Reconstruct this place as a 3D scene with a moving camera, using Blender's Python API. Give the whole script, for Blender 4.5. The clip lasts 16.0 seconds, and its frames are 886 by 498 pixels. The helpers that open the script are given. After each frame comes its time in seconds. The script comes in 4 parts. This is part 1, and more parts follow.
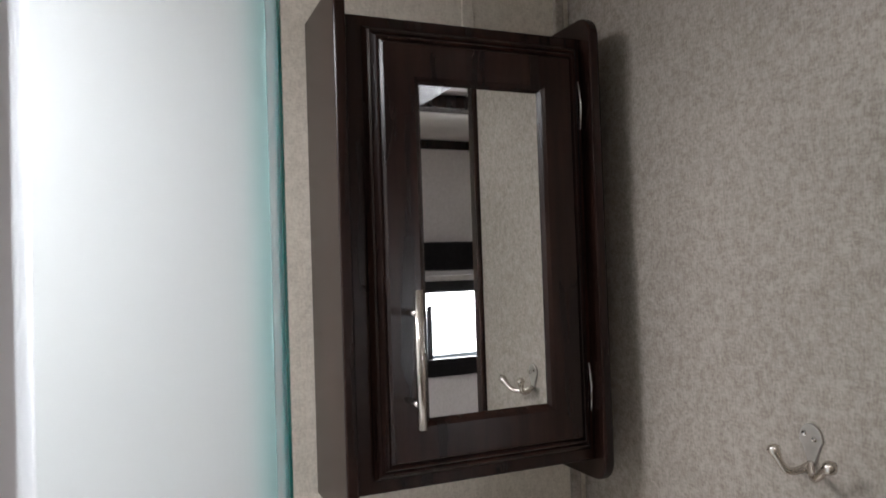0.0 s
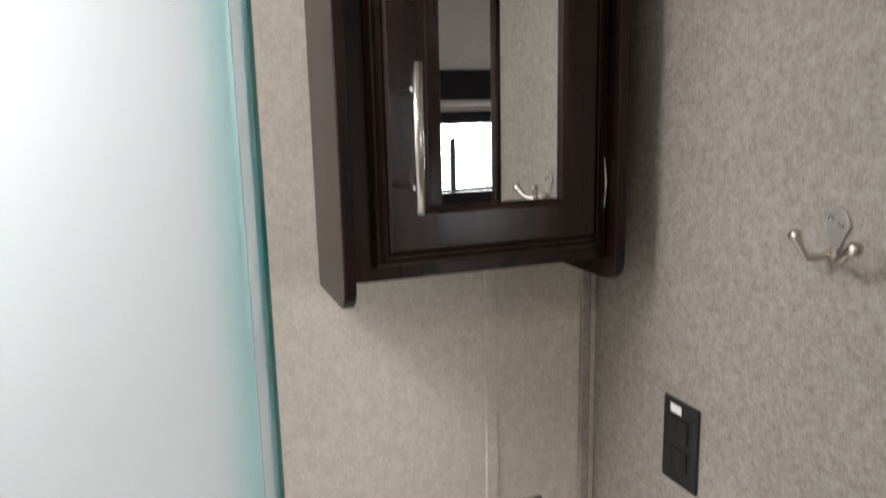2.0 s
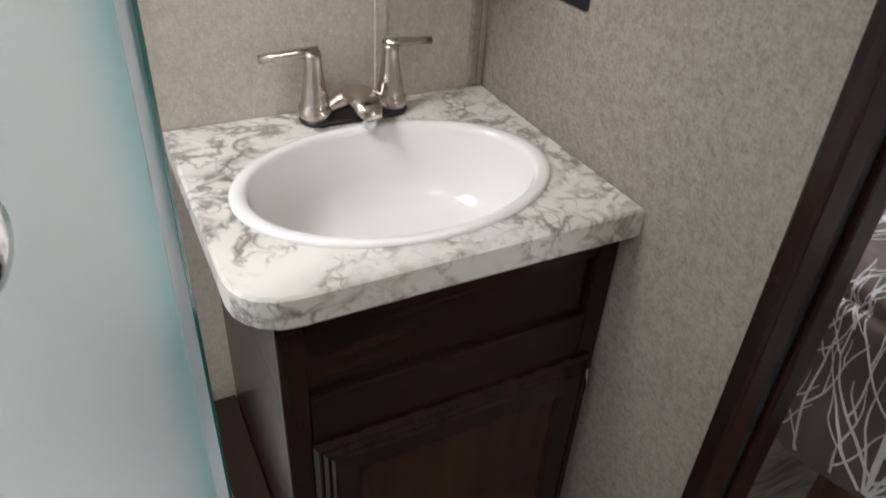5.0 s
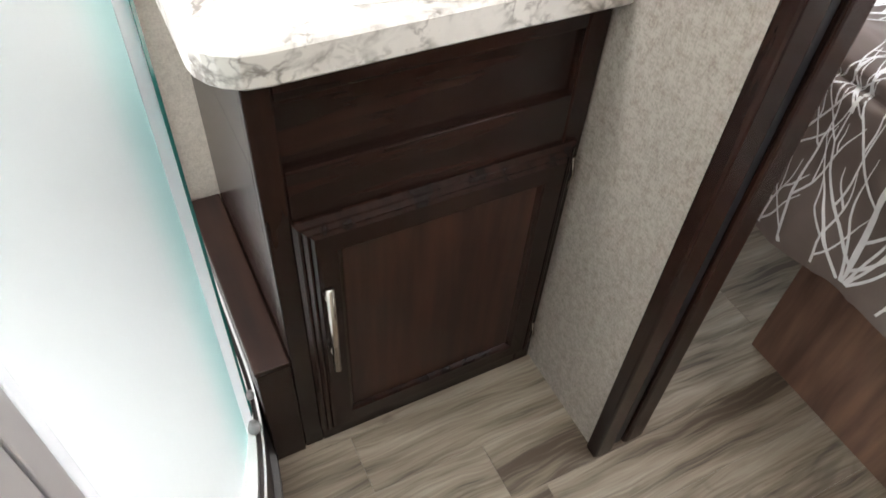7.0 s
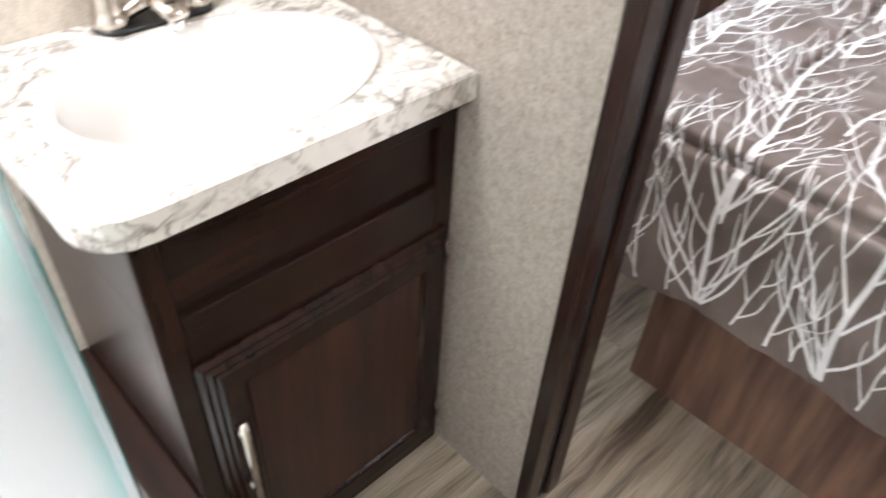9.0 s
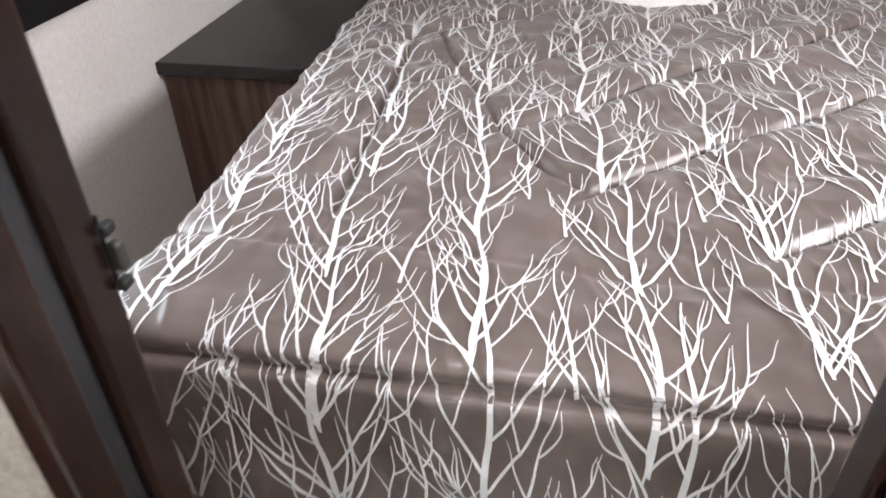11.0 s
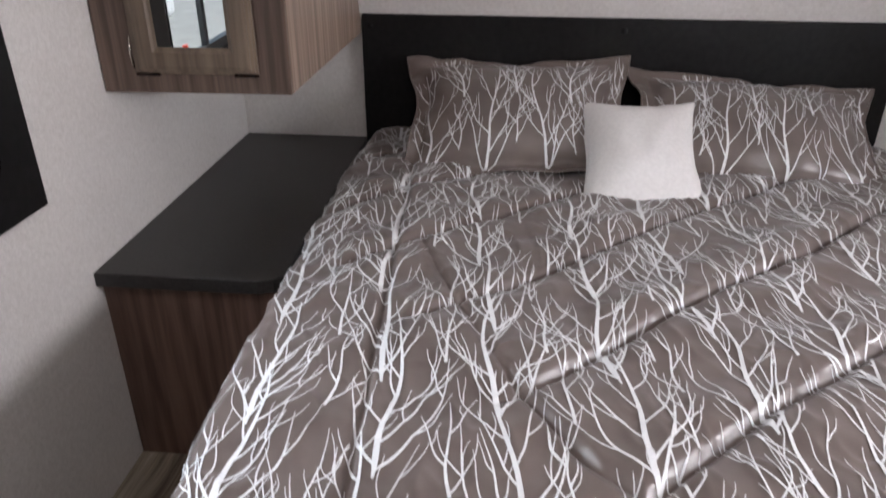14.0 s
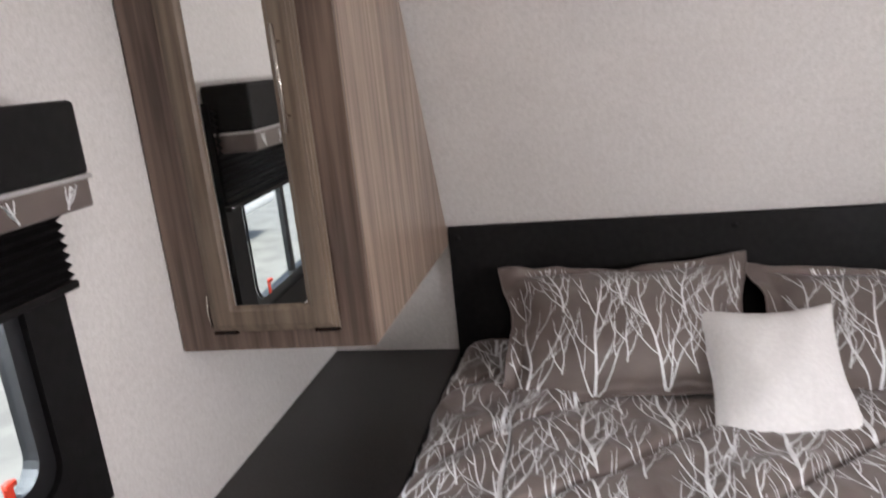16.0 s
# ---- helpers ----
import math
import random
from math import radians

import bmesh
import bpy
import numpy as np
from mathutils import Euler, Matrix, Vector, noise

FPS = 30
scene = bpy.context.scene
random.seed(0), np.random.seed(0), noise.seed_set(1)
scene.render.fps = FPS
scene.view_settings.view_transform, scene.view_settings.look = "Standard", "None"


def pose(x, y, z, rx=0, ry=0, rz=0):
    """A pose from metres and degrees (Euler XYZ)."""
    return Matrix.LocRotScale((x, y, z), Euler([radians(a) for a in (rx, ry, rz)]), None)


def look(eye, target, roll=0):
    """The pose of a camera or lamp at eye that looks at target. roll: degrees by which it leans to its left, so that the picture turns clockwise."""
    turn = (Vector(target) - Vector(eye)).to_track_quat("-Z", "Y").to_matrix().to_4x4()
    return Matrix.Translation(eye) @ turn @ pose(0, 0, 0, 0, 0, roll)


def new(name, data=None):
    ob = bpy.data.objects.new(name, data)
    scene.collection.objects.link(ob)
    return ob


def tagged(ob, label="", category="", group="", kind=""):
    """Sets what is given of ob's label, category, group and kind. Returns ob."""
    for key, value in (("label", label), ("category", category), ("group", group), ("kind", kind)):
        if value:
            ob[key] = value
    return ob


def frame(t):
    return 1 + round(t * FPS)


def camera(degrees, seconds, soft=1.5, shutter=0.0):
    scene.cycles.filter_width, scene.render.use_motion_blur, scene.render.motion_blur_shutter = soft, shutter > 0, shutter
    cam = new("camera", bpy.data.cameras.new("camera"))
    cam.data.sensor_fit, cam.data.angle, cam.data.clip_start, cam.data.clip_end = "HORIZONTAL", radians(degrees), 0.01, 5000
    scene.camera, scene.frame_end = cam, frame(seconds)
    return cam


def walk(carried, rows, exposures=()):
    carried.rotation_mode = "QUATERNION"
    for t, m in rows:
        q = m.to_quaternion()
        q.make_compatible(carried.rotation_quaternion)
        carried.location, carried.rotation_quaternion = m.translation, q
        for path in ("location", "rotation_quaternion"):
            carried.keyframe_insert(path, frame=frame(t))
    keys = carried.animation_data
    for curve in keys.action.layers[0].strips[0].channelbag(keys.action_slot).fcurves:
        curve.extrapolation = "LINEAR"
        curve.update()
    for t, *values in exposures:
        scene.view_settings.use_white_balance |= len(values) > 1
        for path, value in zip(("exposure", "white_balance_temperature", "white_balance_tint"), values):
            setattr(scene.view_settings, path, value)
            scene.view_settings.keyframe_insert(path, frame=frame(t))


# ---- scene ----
cam = camera(63.7, 16.0, 1.65, 0.45)
PATH = [
    (0, (0.196, 0.078, 1.682), (0.977, 1.918, 1.733), -1.9),
    (0.3, (0.217, 0.072, 1.694), (0.979, 1.921, 1.698), -1.8),
    (0.5, (0.208, 0.079, 1.677), (1.009, 1.912, 1.691), -1.8),
    (1, (0.232, 0.087, 1.663), (1.058, 1.908, 1.609), -2.2),
    (1.5, (0.235, 0.104, 1.635), (0.989, 1.95, 1.48), -1.5),
    (2, (0.248, 0.119, 1.597), (0.928, 1.963, 1.227), -1.3),
    (2.5, (0.264, 0.126, 1.539), (0.982, 1.897, 0.95), -0.8),
    (3, (0.262, 0.131, 1.503), (1.016, 1.827, 0.757), -0.5),
    (3.5, (0.264, 0.12, 1.447), (1.079, 1.729, 0.584), 0.5),
    (4, (0.251, 0.106, 1.41), (1.058, 1.652, 0.431), 1.6),
    (4.5, (0.251, 0.091, 1.38), (1.032, 1.574, 0.289), 2.8),
    (5, (0.262, 0.077, 1.353), (1.047, 1.513, 0.203), 3.6),
    (5.2, (0.265, 0.065, 1.338), (1.054, 1.475, 0.16), 3.9),
    (7.3, (0.279, 0.037, 1.269), (0.945, 1.19, -0.224), 4.4),
    (7.5, (0.283, 0.036, 1.269), (0.964, 1.188, -0.218), 4.8),
    (8, (0.298, 0.034, 1.263), (1.045, 1.163, -0.209), 6.1),
    (8.5, (0.268, 0.048, 1.282), (1.133, 1.165, -0.134), 4.6),
    (9, (0.22, 0.075, 1.318), (1.311, 1.113, 0.003), 3.8),
    (9.5, (0.263, 0.078, 1.356), (1.652, 0.849, 0.14), 5.6),
    (10, (0.359, 0.079, 1.374), (1.914, 0.594, 0.226), 3.9),
    (10.2, (0.407, 0.081, 1.371), (1.994, 0.515, 0.233), 3.0),
    (12.3, (0.82, 0.104, 1.392), (2.414, 0.407, 0.223), -3.7),
    (12.5, (0.844, 0.127, 1.4), (2.454, 0.411, 0.248), -2.8),
    (13, (0.892, 0.183, 1.421), (2.542, 0.406, 0.314), -0.7),
    (13.5, (0.911, 0.235, 1.47), (2.623, 0.405, 0.45), 0.3),
    (14, (0.93, 0.27, 1.514), (2.707, 0.435, 0.611), 0.2),
    (14.5, (0.972, 0.305, 1.554), (2.801, 0.464, 0.76), -0.2),
    (15, (1.081, 0.301, 1.583), (2.934, 0.51, 0.86), -1.5),
    (15.5, (1.166, 0.295, 1.627), (3.033, 0.607, 0.98), -5.0),
    (16, (1.212, 0.307, 1.662), (3.1, 0.732, 1.159), -5.9),
]
EXPOSURES = [
    (0, -0.55, 6350, 13), (1.5, -0.32, 6450, 13), (2.5, -0.36, 6500, 12), (3.5, -0.3, 6500, 11), (5, -0.58, 6500, 11), (6, 0.1, 6500, 10),
    (7.5, 0.62, 6550, 11), (8.5, 0.76, 6550, 12), (9, 0.78, 6550, 13), (10, 0.62, 6550, 14), (11.2, 0.4, 6500, 13), (12.5, -0.03, 6550, 14),
    (13.5, -0.12, 6400, 15), (14.5, 0.02, 6400, 15), (16, 0.2, 6500, 14),
]
walk(cam, [(t, look(eye, target, roll)) for t, eye, target, roll in PATH], EXPOSURES)

# ---- world and light ----
world = bpy.data.worlds.new("sky")
scene.world = world
world.use_nodes = True
wn = world.node_tree.nodes
sky = wn.new("ShaderNodeTexSky")
sky.sky_type, sky.sun_disc, sky.sun_elevation, sky.sun_rotation = "NISHITA", False, radians(59), radians(200)
wn["Background"].inputs["Strength"].default_value = 0.14
world.node_tree.links.new(sky.outputs[0], wn["Background"].inputs["Color"])
sun = new("sun", bpy.data.lights.new("sun", "SUN"))
sun.data.energy, sun.data.angle, sun.data.color = 5.0, radians(12), (1, 0.97, 0.92)
sun.matrix_world = look((0, 0, 30), (-8, 16, 0))


def area(name, eye, target, sx, sy, watts, color=(1, 1, 1)):
    lamp = new(name, bpy.data.lights.new(name, "AREA"))
    lamp.data.shape, lamp.data.size, lamp.data.size_y, lamp.data.energy, lamp.data.color = "RECTANGLE", sx, sy, watts, color
    lamp.matrix_world = look(eye, target)
    return lamp


area("window_daylight", (1.84, 1.72, 1.45), (1.86, 0.4, 0.9), 0.9, 0.5, 18, (0.86, 0.94, 1.0))
area("far_window_daylight", (1.75, -1.64, 1.38), (1.95, 0, 0.75), 0.9, 0.36, 31, (0.97, 0.97, 1.0))
area("shower_skylight", (-0.45, 0.80, 2.20), (-0.45, 0.80, 0), 0.5, 0.45, 35, (0.97, 0.98, 1.0))
area("bath_ceiling_lamp", (-0.05, -0.15, 2.30), (-0.65, -0.25, 0), 0.30, 0.14, 12, (1.0, 0.945, 0.89))
# unseen soft source, added west of the bath to brighten the bed's foot
area("hall_fill", (-1.30, -0.75, 1.15), (0.5, -0.1, 0.9), 0.7, 1.8, 2.4, (1.0, 0.97, 0.95))
# added source under the bedroom ceiling, lifting the bed's foot; no vent stands there
area("bedroom_fill", (1.28, 0.12, 2.33), (1.28, 0.12, 0), 0.28, 0.35, 10, (1.0, 0.97, 0.99))

# ---- materials ----


def mat(name, color, rough=0.5, metal=0.0, color2=None, scale=30.0, stretch=(1, 1, 1), bump=0.0, bscale=None, contrast=(0.35, 0.65), detail=6, **kw):
    """A noise-mixed surface: two colours, a bump, gloss variation."""
    m = bpy.data.materials.new(name)
    m.use_nodes = True
    n, l = m.node_tree.nodes, m.node_tree.links
    p = n["Principled BSDF"]
    p.inputs["Base Color"].default_value = (*color, 1)
    p.inputs["Roughness"].default_value, p.inputs["Metallic"].default_value = rough, metal
    for k, v in kw.items():
        p.inputs[k.replace("_", " ")].default_value = v
    co, mp, nz = n.new("ShaderNodeTexCoord"), n.new("ShaderNodeMapping"), n.new("ShaderNodeTexNoise")
    mp.inputs["Scale"].default_value = stretch
    nz.inputs["Scale"].default_value, nz.inputs["Detail"].default_value = scale, detail
    l.new(co.outputs["Object"], mp.inputs["Vector"])
    l.new(mp.outputs[0], nz.inputs["Vector"])
    if color2:
        r = n.new("ShaderNodeValToRGB")
        r.color_ramp.elements[0].position, r.color_ramp.elements[1].position = contrast
        r.color_ramp.elements[0].color, r.color_ramp.elements[1].color = (*color, 1), (*color2, 1)
        l.new(nz.outputs["Fac"], r.inputs[0])
        l.new(r.outputs[0], p.inputs["Base Color"])
    if bump:
        b = n.new("ShaderNodeBump")
        b.inputs["Strength"].default_value, b.inputs["Distance"].default_value = bump, 0.002
        src = nz
        if bscale:
            src = n.new("ShaderNodeTexNoise")
            src.inputs["Scale"].default_value = bscale
            l.new(mp.outputs[0], src.inputs["Vector"])
        l.new(src.outputs["Fac"], b.inputs["Height"])
        l.new(b.outputs[0], p.inputs["Normal"])
    return m


def wallpaper(name, dark, light, bump):
    """Vinyl wall covering with a mottled fleck and a fine weave."""
    m = bpy.data.materials.new(name)
    m.use_nodes = True
    n, l = m.node_tree.nodes, m.node_tree.links
    p = n["Principled BSDF"]
    p.inputs["Roughness"].default_value = 0.6
    co = n.new("ShaderNodeTexCoord")
    outs = []
    for scale, st, det in ((75, (1, 1, 0.8), 3), (330, (0.5, 0.5, 1.0), 2), (380, (1, 1, 0.35), 2), (4, (1, 1, 1), 2)):
        mp, t = n.new("ShaderNodeMapping"), n.new("ShaderNodeTexNoise")
        mp.inputs["Scale"].default_value = st
        t.inputs["Scale"].default_value, t.inputs["Detail"].default_value = scale, det
        l.new(co.outputs["Object"], mp.inputs[0])
        l.new(mp.outputs[0], t.inputs["Vector"])
        outs.append(t.outputs["Fac"])
    acc = None
    for o, w in zip(outs, (0.33, 0.34, 0.35, 0.14)):
        q = n.new("ShaderNodeMath")
        q.operation = "MULTIPLY_ADD"
        l.new(o, q.inputs[0])
        q.inputs[1].default_value = w
        if acc:
            l.new(acc, q.inputs[2])
        else:
            q.inputs[2].default_value = 0.0
        acc = q.outputs[0]
    r = n.new("ShaderNodeValToRGB")
    r.color_ramp.elements[0].position, r.color_ramp.elements[1].position = 0.46, 0.68
    r.color_ramp.elements[0].color, r.color_ramp.elements[1].color = (*dark, 1), (*light, 1)
    l.new(acc, r.inputs[0])
    l.new(r.outputs[0], p.inputs["Base Color"])
    b = n.new("ShaderNodeBump")
    b.inputs["Strength"].default_value, b.inputs["Distance"].default_value = bump, 0.001
    l.new(acc, b.inputs["Height"])
    l.new(b.outputs[0], p.inputs["Normal"])
    return m


def planks():
    """Grey-brown oak-look vinyl boards, each shifted and toned by its own chance."""
    m = bpy.data.materials.new("grey_oak_plank")
    m.use_nodes = True
    n, l = m.node_tree.nodes, m.node_tree.links
    p = n["Principled BSDF"]
    p.inputs["Roughness"].default_value = 0.38
    co, info = n.new("ShaderNodeTexCoord"), n.new("ShaderNodeObjectInfo")
    sh = n.new("ShaderNodeVectorMath")
    sh.operation = "MULTIPLY_ADD"
    comb = n.new("ShaderNodeCombineXYZ")
    for k in range(3):
        l.new(info.outputs["Random"], comb.inputs[k])
    l.new(comb.outputs[0], sh.inputs[0])
    sh.inputs[1].default_value = (37, 53, 11)
    l.new(co.outputs["Object"], sh.inputs[2])
    def noise_at(vector, scale, detail, distortion=0.0):
        t = n.new("ShaderNodeTexNoise")
        t.inputs["Scale"].default_value, t.inputs["Detail"].default_value, t.inputs["Distortion"].default_value = scale, detail, distortion
        l.new(vector, t.inputs["Vector"])
        return t.outputs["Fac"]

    def stretched(vector, st):
        mp = n.new("ShaderNodeMapping")
        mp.inputs["Scale"].default_value = st
        l.new(vector, mp.inputs[0])
        return mp.outputs[0]

    def weigh(value, weight, add):
        q = n.new("ShaderNodeMath")
        q.operation = "MULTIPLY_ADD"
        l.new(value, q.inputs[0])
        q.inputs[1].default_value = weight
        if isinstance(add, float):
            q.inputs[2].default_value = add
        else:
            l.new(add, q.inputs[2])
        return q.outputs[0]

    # the grain lines bend round soft swells, as in flat-sawn oak
    swell = noise_at(stretched(sh.outputs[0], (1, 2.4, 1)), 4.0, 2)
    bend = n.new("ShaderNodeCombineXYZ")
    l.new(weigh(swell, 0.045, -0.0225), bend.inputs[1])
    bent = n.new("ShaderNodeVectorMath")
    l.new(sh.outputs[0], bent.inputs[0])
    l.new(bend.outputs[0], bent.inputs[1])
    streak = noise_at(stretched(bent.outputs[0], (2.2, 34, 1)), 1.0, 5, 0.2)
    fine = noise_at(stretched(bent.outputs[0], (9, 210, 1)), 1.0, 3)
    tone = noise_at(stretched(bent.outputs[0], (1.2, 5.5, 1)), 1.6, 4)
    fac = weigh(streak, 0.62, weigh(fine, 0.30, weigh(tone, 0.38, weigh(info.outputs["Random"], 0.08, -0.21))))
    r = n.new("ShaderNodeValToRGB")
    e = r.color_ramp.elements
    e[0].position, e[1].position = 0.34, 0.62
    e[0].color, e[1].color = (0.082, 0.060, 0.042, 1), (0.345, 0.298, 0.236, 1)
    mid = r.color_ramp.elements.new(0.45)
    mid.color = (0.208, 0.170, 0.126, 1)
    l.new(fac, r.inputs[0])
    knot = n.new("ShaderNodeValToRGB")
    knot.color_ramp.elements[0].position, knot.color_ramp.elements[1].position = 0.64, 0.74
    l.new(noise_at(stretched(sh.outputs[0], (1, 2.6, 1)), 4.0, 4, 0.8), knot.inputs[0])
    mix = n.new("ShaderNodeMix")
    mix.data_type = "RGBA"
    mix.inputs["B"].default_value = (0.06, 0.043, 0.03, 1)
    l.new(knot.outputs[0], mix.inputs["Factor"])
    l.new(r.outputs[0], mix.inputs["A"])
    l.new(mix.outputs["Result"], p.inputs["Base Color"])
    b = n.new("ShaderNodeBump")
    b.inputs["Strength"].default_value, b.inputs["Distance"].default_value = 0.12, 0.001
    l.new(fine, b.inputs["Height"])
    l.new(b.outputs[0], p.inputs["Normal"])
    return m


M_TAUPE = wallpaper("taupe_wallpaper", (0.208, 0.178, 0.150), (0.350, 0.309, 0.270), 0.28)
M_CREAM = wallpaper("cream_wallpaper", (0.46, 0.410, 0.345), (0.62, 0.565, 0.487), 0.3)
M_LINEN = wallpaper("linen_wallpaper", (0.56, 0.525, 0.495), (0.68, 0.645, 0.615), 0.25)
M_CEIL = mat("ceiling_panel", (0.72, 0.69, 0.64), 0.8, 0, (0.76, 0.73, 0.68), 20, bump=0.1, bscale=200)
M_DARK = mat("espresso_wood", (0.009, 0.0047, 0.0037), 0.24, 0, (0.023, 0.0098, 0.0068), 6, (6, 6, 0.6), 0.03, Specular_IOR_Level=0.27)
M_DARKH = mat("espresso_wood_cross", (0.009, 0.0047, 0.0037), 0.24, 0, (0.023, 0.0098, 0.0068), 6, (0.6, 6, 6), 0.03, Specular_IOR_Level=0.27)
M_DARKY = mat("espresso_wood_long", (0.009, 0.0045, 0.0037), 0.30, 0, (0.026, 0.0115, 0.0080), 6, (6, 0.6, 6), 0.03)
M_WALNUT = mat("walnut_laminate", (0.060, 0.031, 0.023), 0.42, 0, (0.150, 0.088, 0.064), 6, (6, 6, 0.4), 0.05)
M_OAK = mat("light_walnut_frame", (0.098, 0.068, 0.047), 0.38, 0, (0.175, 0.127, 0.091), 6, (9, 9, 0.5), 0.05)
# one wardrobe laminate twice: shaded front and lit side, put into the colour
M_WARD_DIM = mat("shaded_walnut_laminate", (0.058, 0.035, 0.026), 0.40, 0, (0.155, 0.103, 0.077), 6, (10, 10, 0.35), 0.05, detail=8)
M_WARD_LIT = mat("lit_walnut_laminate", (0.165, 0.112, 0.085), 0.33, 0, (0.37, 0.278, 0.220), 6, (10, 10, 0.30), 0.05, detail=8)
M_BEDWOOD = mat("reddish_walnut_laminate", (0.085, 0.044, 0.031), 0.42, 0, (0.205, 0.115, 0.078), 6, (5, 5, 0.5), 0.05, detail=8)
M_BLACK = mat("black_vinyl", (0.006, 0.0054, 0.0054), 0.5, 0, (0.0095, 0.0085, 0.0085), 40, bump=0.15, bscale=300, Specular_IOR_Level=0.14)
M_TOP = mat("charcoal_laminate", (0.017, 0.0153, 0.0148), 0.36, 0, (0.028, 0.0253, 0.0243), 120, Specular_IOR_Level=0.42)
M_WHITE = mat("porcelain", (0.80, 0.79, 0.77), 0.08, 0)
M_PAN = mat("shower_white", (0.78, 0.78, 0.77), 0.25, 0)
M_NICKEL = mat("brushed_nickel", (0.55, 0.50, 0.45), 0.22, 1.0, (0.62, 0.57, 0.52), 50)
M_DULL = mat("dull_nickel", (0.42, 0.40, 0.37), 0.42, 0.9, (0.50, 0.47, 0.44), 60)
M_CHROME = mat("chrome", (0.8, 0.8, 0.8), 0.06, 1.0)
M_POST = mat("pale_anodised_aluminium", (0.88, 0.88, 0.92), 0.3)
M_ALU = mat("aluminium", (0.80, 0.80, 0.84), 0.5, 0.8)
M_MIRROR = mat("mirror", (0.92, 0.93, 0.92), 0.01, 1.0)
M_PLASTIC = mat("black_plastic", (0.010, 0.010, 0.011), 0.35)
M_STICK = mat("white_sticker", (0.8, 0.8, 0.78), 0.5)
M_FABRIC = mat("taupe_satin", (0.106, 0.080, 0.070), 0.34, 0, (0.140, 0.108, 0.096), 8, bump=0.1, bscale=400, Sheen_Weight=0.12, Specular_IOR_Level=0.5)
M_PRINT = mat("white_print", (0.67, 0.675, 0.685), 0.5, 0, (0.73, 0.73, 0.73), 60)
M_PILLOW = mat("white_textured_cotton", (0.68, 0.655, 0.635), 0.85, 0, (0.74, 0.715, 0.695), 90, bump=0.25, bscale=420)
M_FLOOR = planks()
M_GROUND = mat("pale_concrete", (0.30, 0.30, 0.28), 0.85, 0, (0.40, 0.40, 0.37), 3, bump=0.2, bscale=60)
M_TRAILER = mat("white_gelcoat", (0.8, 0.8, 0.8), 0.3)
M_RED = mat("orange_red_plastic", (0.7, 0.05, 0.02), 0.5)
M_SEAL = mat("pale_seal", (0.97, 0.97, 1.0), 0.5, Transmission_Weight=1.0, IOR=1.2)
M_PILLOWG = mat("pale_grey_cloth", (0.35, 0.33, 0.32), 0.8)
M_DARKP = mat("espresso_panel", (0.016, 0.0065, 0.0045), 0.36, 0, (0.040, 0.0155, 0.0095), 6, (7, 7, 0.6), 0.05, Specular_IOR_Level=0.27)
M_SKIRT = mat("grey_brown_vinyl", (0.055, 0.044, 0.042), 0.35, 0, (0.075, 0.062, 0.058), 12)
M_GREY = mat("grey_plastic", (0.3, 0.3, 0.3), 0.5)



def marble():
    m = bpy.data.materials.new("marble_laminate")
    m.use_nodes = True
    n, l = m.node_tree.nodes, m.node_tree.links
    p = n["Principled BSDF"]
    p.inputs["Roughness"].default_value = 0.28
    co = n.new("ShaderNodeTexCoord")

    def nz(scale, detail, dist, off):
        mp = n.new("ShaderNodeMapping")
        mp.inputs["Location"].default_value = (off, off * 0.7, 0)
        t = n.new("ShaderNodeTexNoise")
        t.inputs["Scale"].default_value, t.inputs["Detail"].default_value, t.inputs["Distortion"].default_value = scale, detail, dist
        l.new(co.outputs["Object"], mp.inputs[0])
        l.new(mp.outputs[0], t.inputs["Vector"])
        return t.outputs["Fac"]

    def fn(op, a, b=0.0, clamp=False):
        q = n.new("ShaderNodeMath")
        q.operation, q.use_clamp = op, clamp
        for i, v in enumerate((a, b)):
            if isinstance(v, float):
                q.inputs[i].default_value = v
            else:
                l.new(v, q.inputs[i])
        return q.outputs[0]

    vein = fn("ABSOLUTE", fn("SUBTRACT", nz(13, 6, 0.6, 3.0), 0.5))
    vein = fn("SUBTRACT", 1.0, fn("MULTIPLY", vein, 20.0), True)
    thin = fn("ABSOLUTE", fn("SUBTRACT", nz(30, 6, 0.4, 9.0), 0.5))
    thin = fn("SUBTRACT", 1.0, fn("MULTIPLY", thin, 20.0), True)
    patch = fn("MULTIPLY", fn("SUBTRACT", nz(11, 5, 1.2, 2.3), 0.395), 7.0, True)
    fac = fn("MULTIPLY", fn("ADD", vein, fn("MULTIPLY", thin, 0.7), True), patch)
    cloud = fn("MULTIPLY", fn("SUBTRACT", nz(9, 4, 0.3, 6.0), 0.5), 0.9, True)
    mix = n.new("ShaderNodeMix")
    mix.data_type = "RGBA"
    mix.inputs["A"].default_value, mix.inputs["B"].default_value = (0.72, 0.695, 0.65, 1), (0.145, 0.122, 0.104, 1)
    l.new(fn("ADD", fn("MULTIPLY", fac, 0.80), cloud, True), mix.inputs["Factor"])
    l.new(mix.outputs["Result"], p.inputs["Base Color"])
    return m


M_MARBLE = marble()
M_GLASS = bpy.data.materials.new("frosted_glass")
M_GLASS.use_nodes = True
g = M_GLASS.node_tree.nodes["Principled BSDF"]
g.inputs["Base Color"].default_value = (0.885, 0.965, 0.963, 1)
g.inputs["Roughness"].default_value, g.inputs["Transmission Weight"].default_value, g.inputs["IOR"].default_value = 0.55, 1.0, 1.3
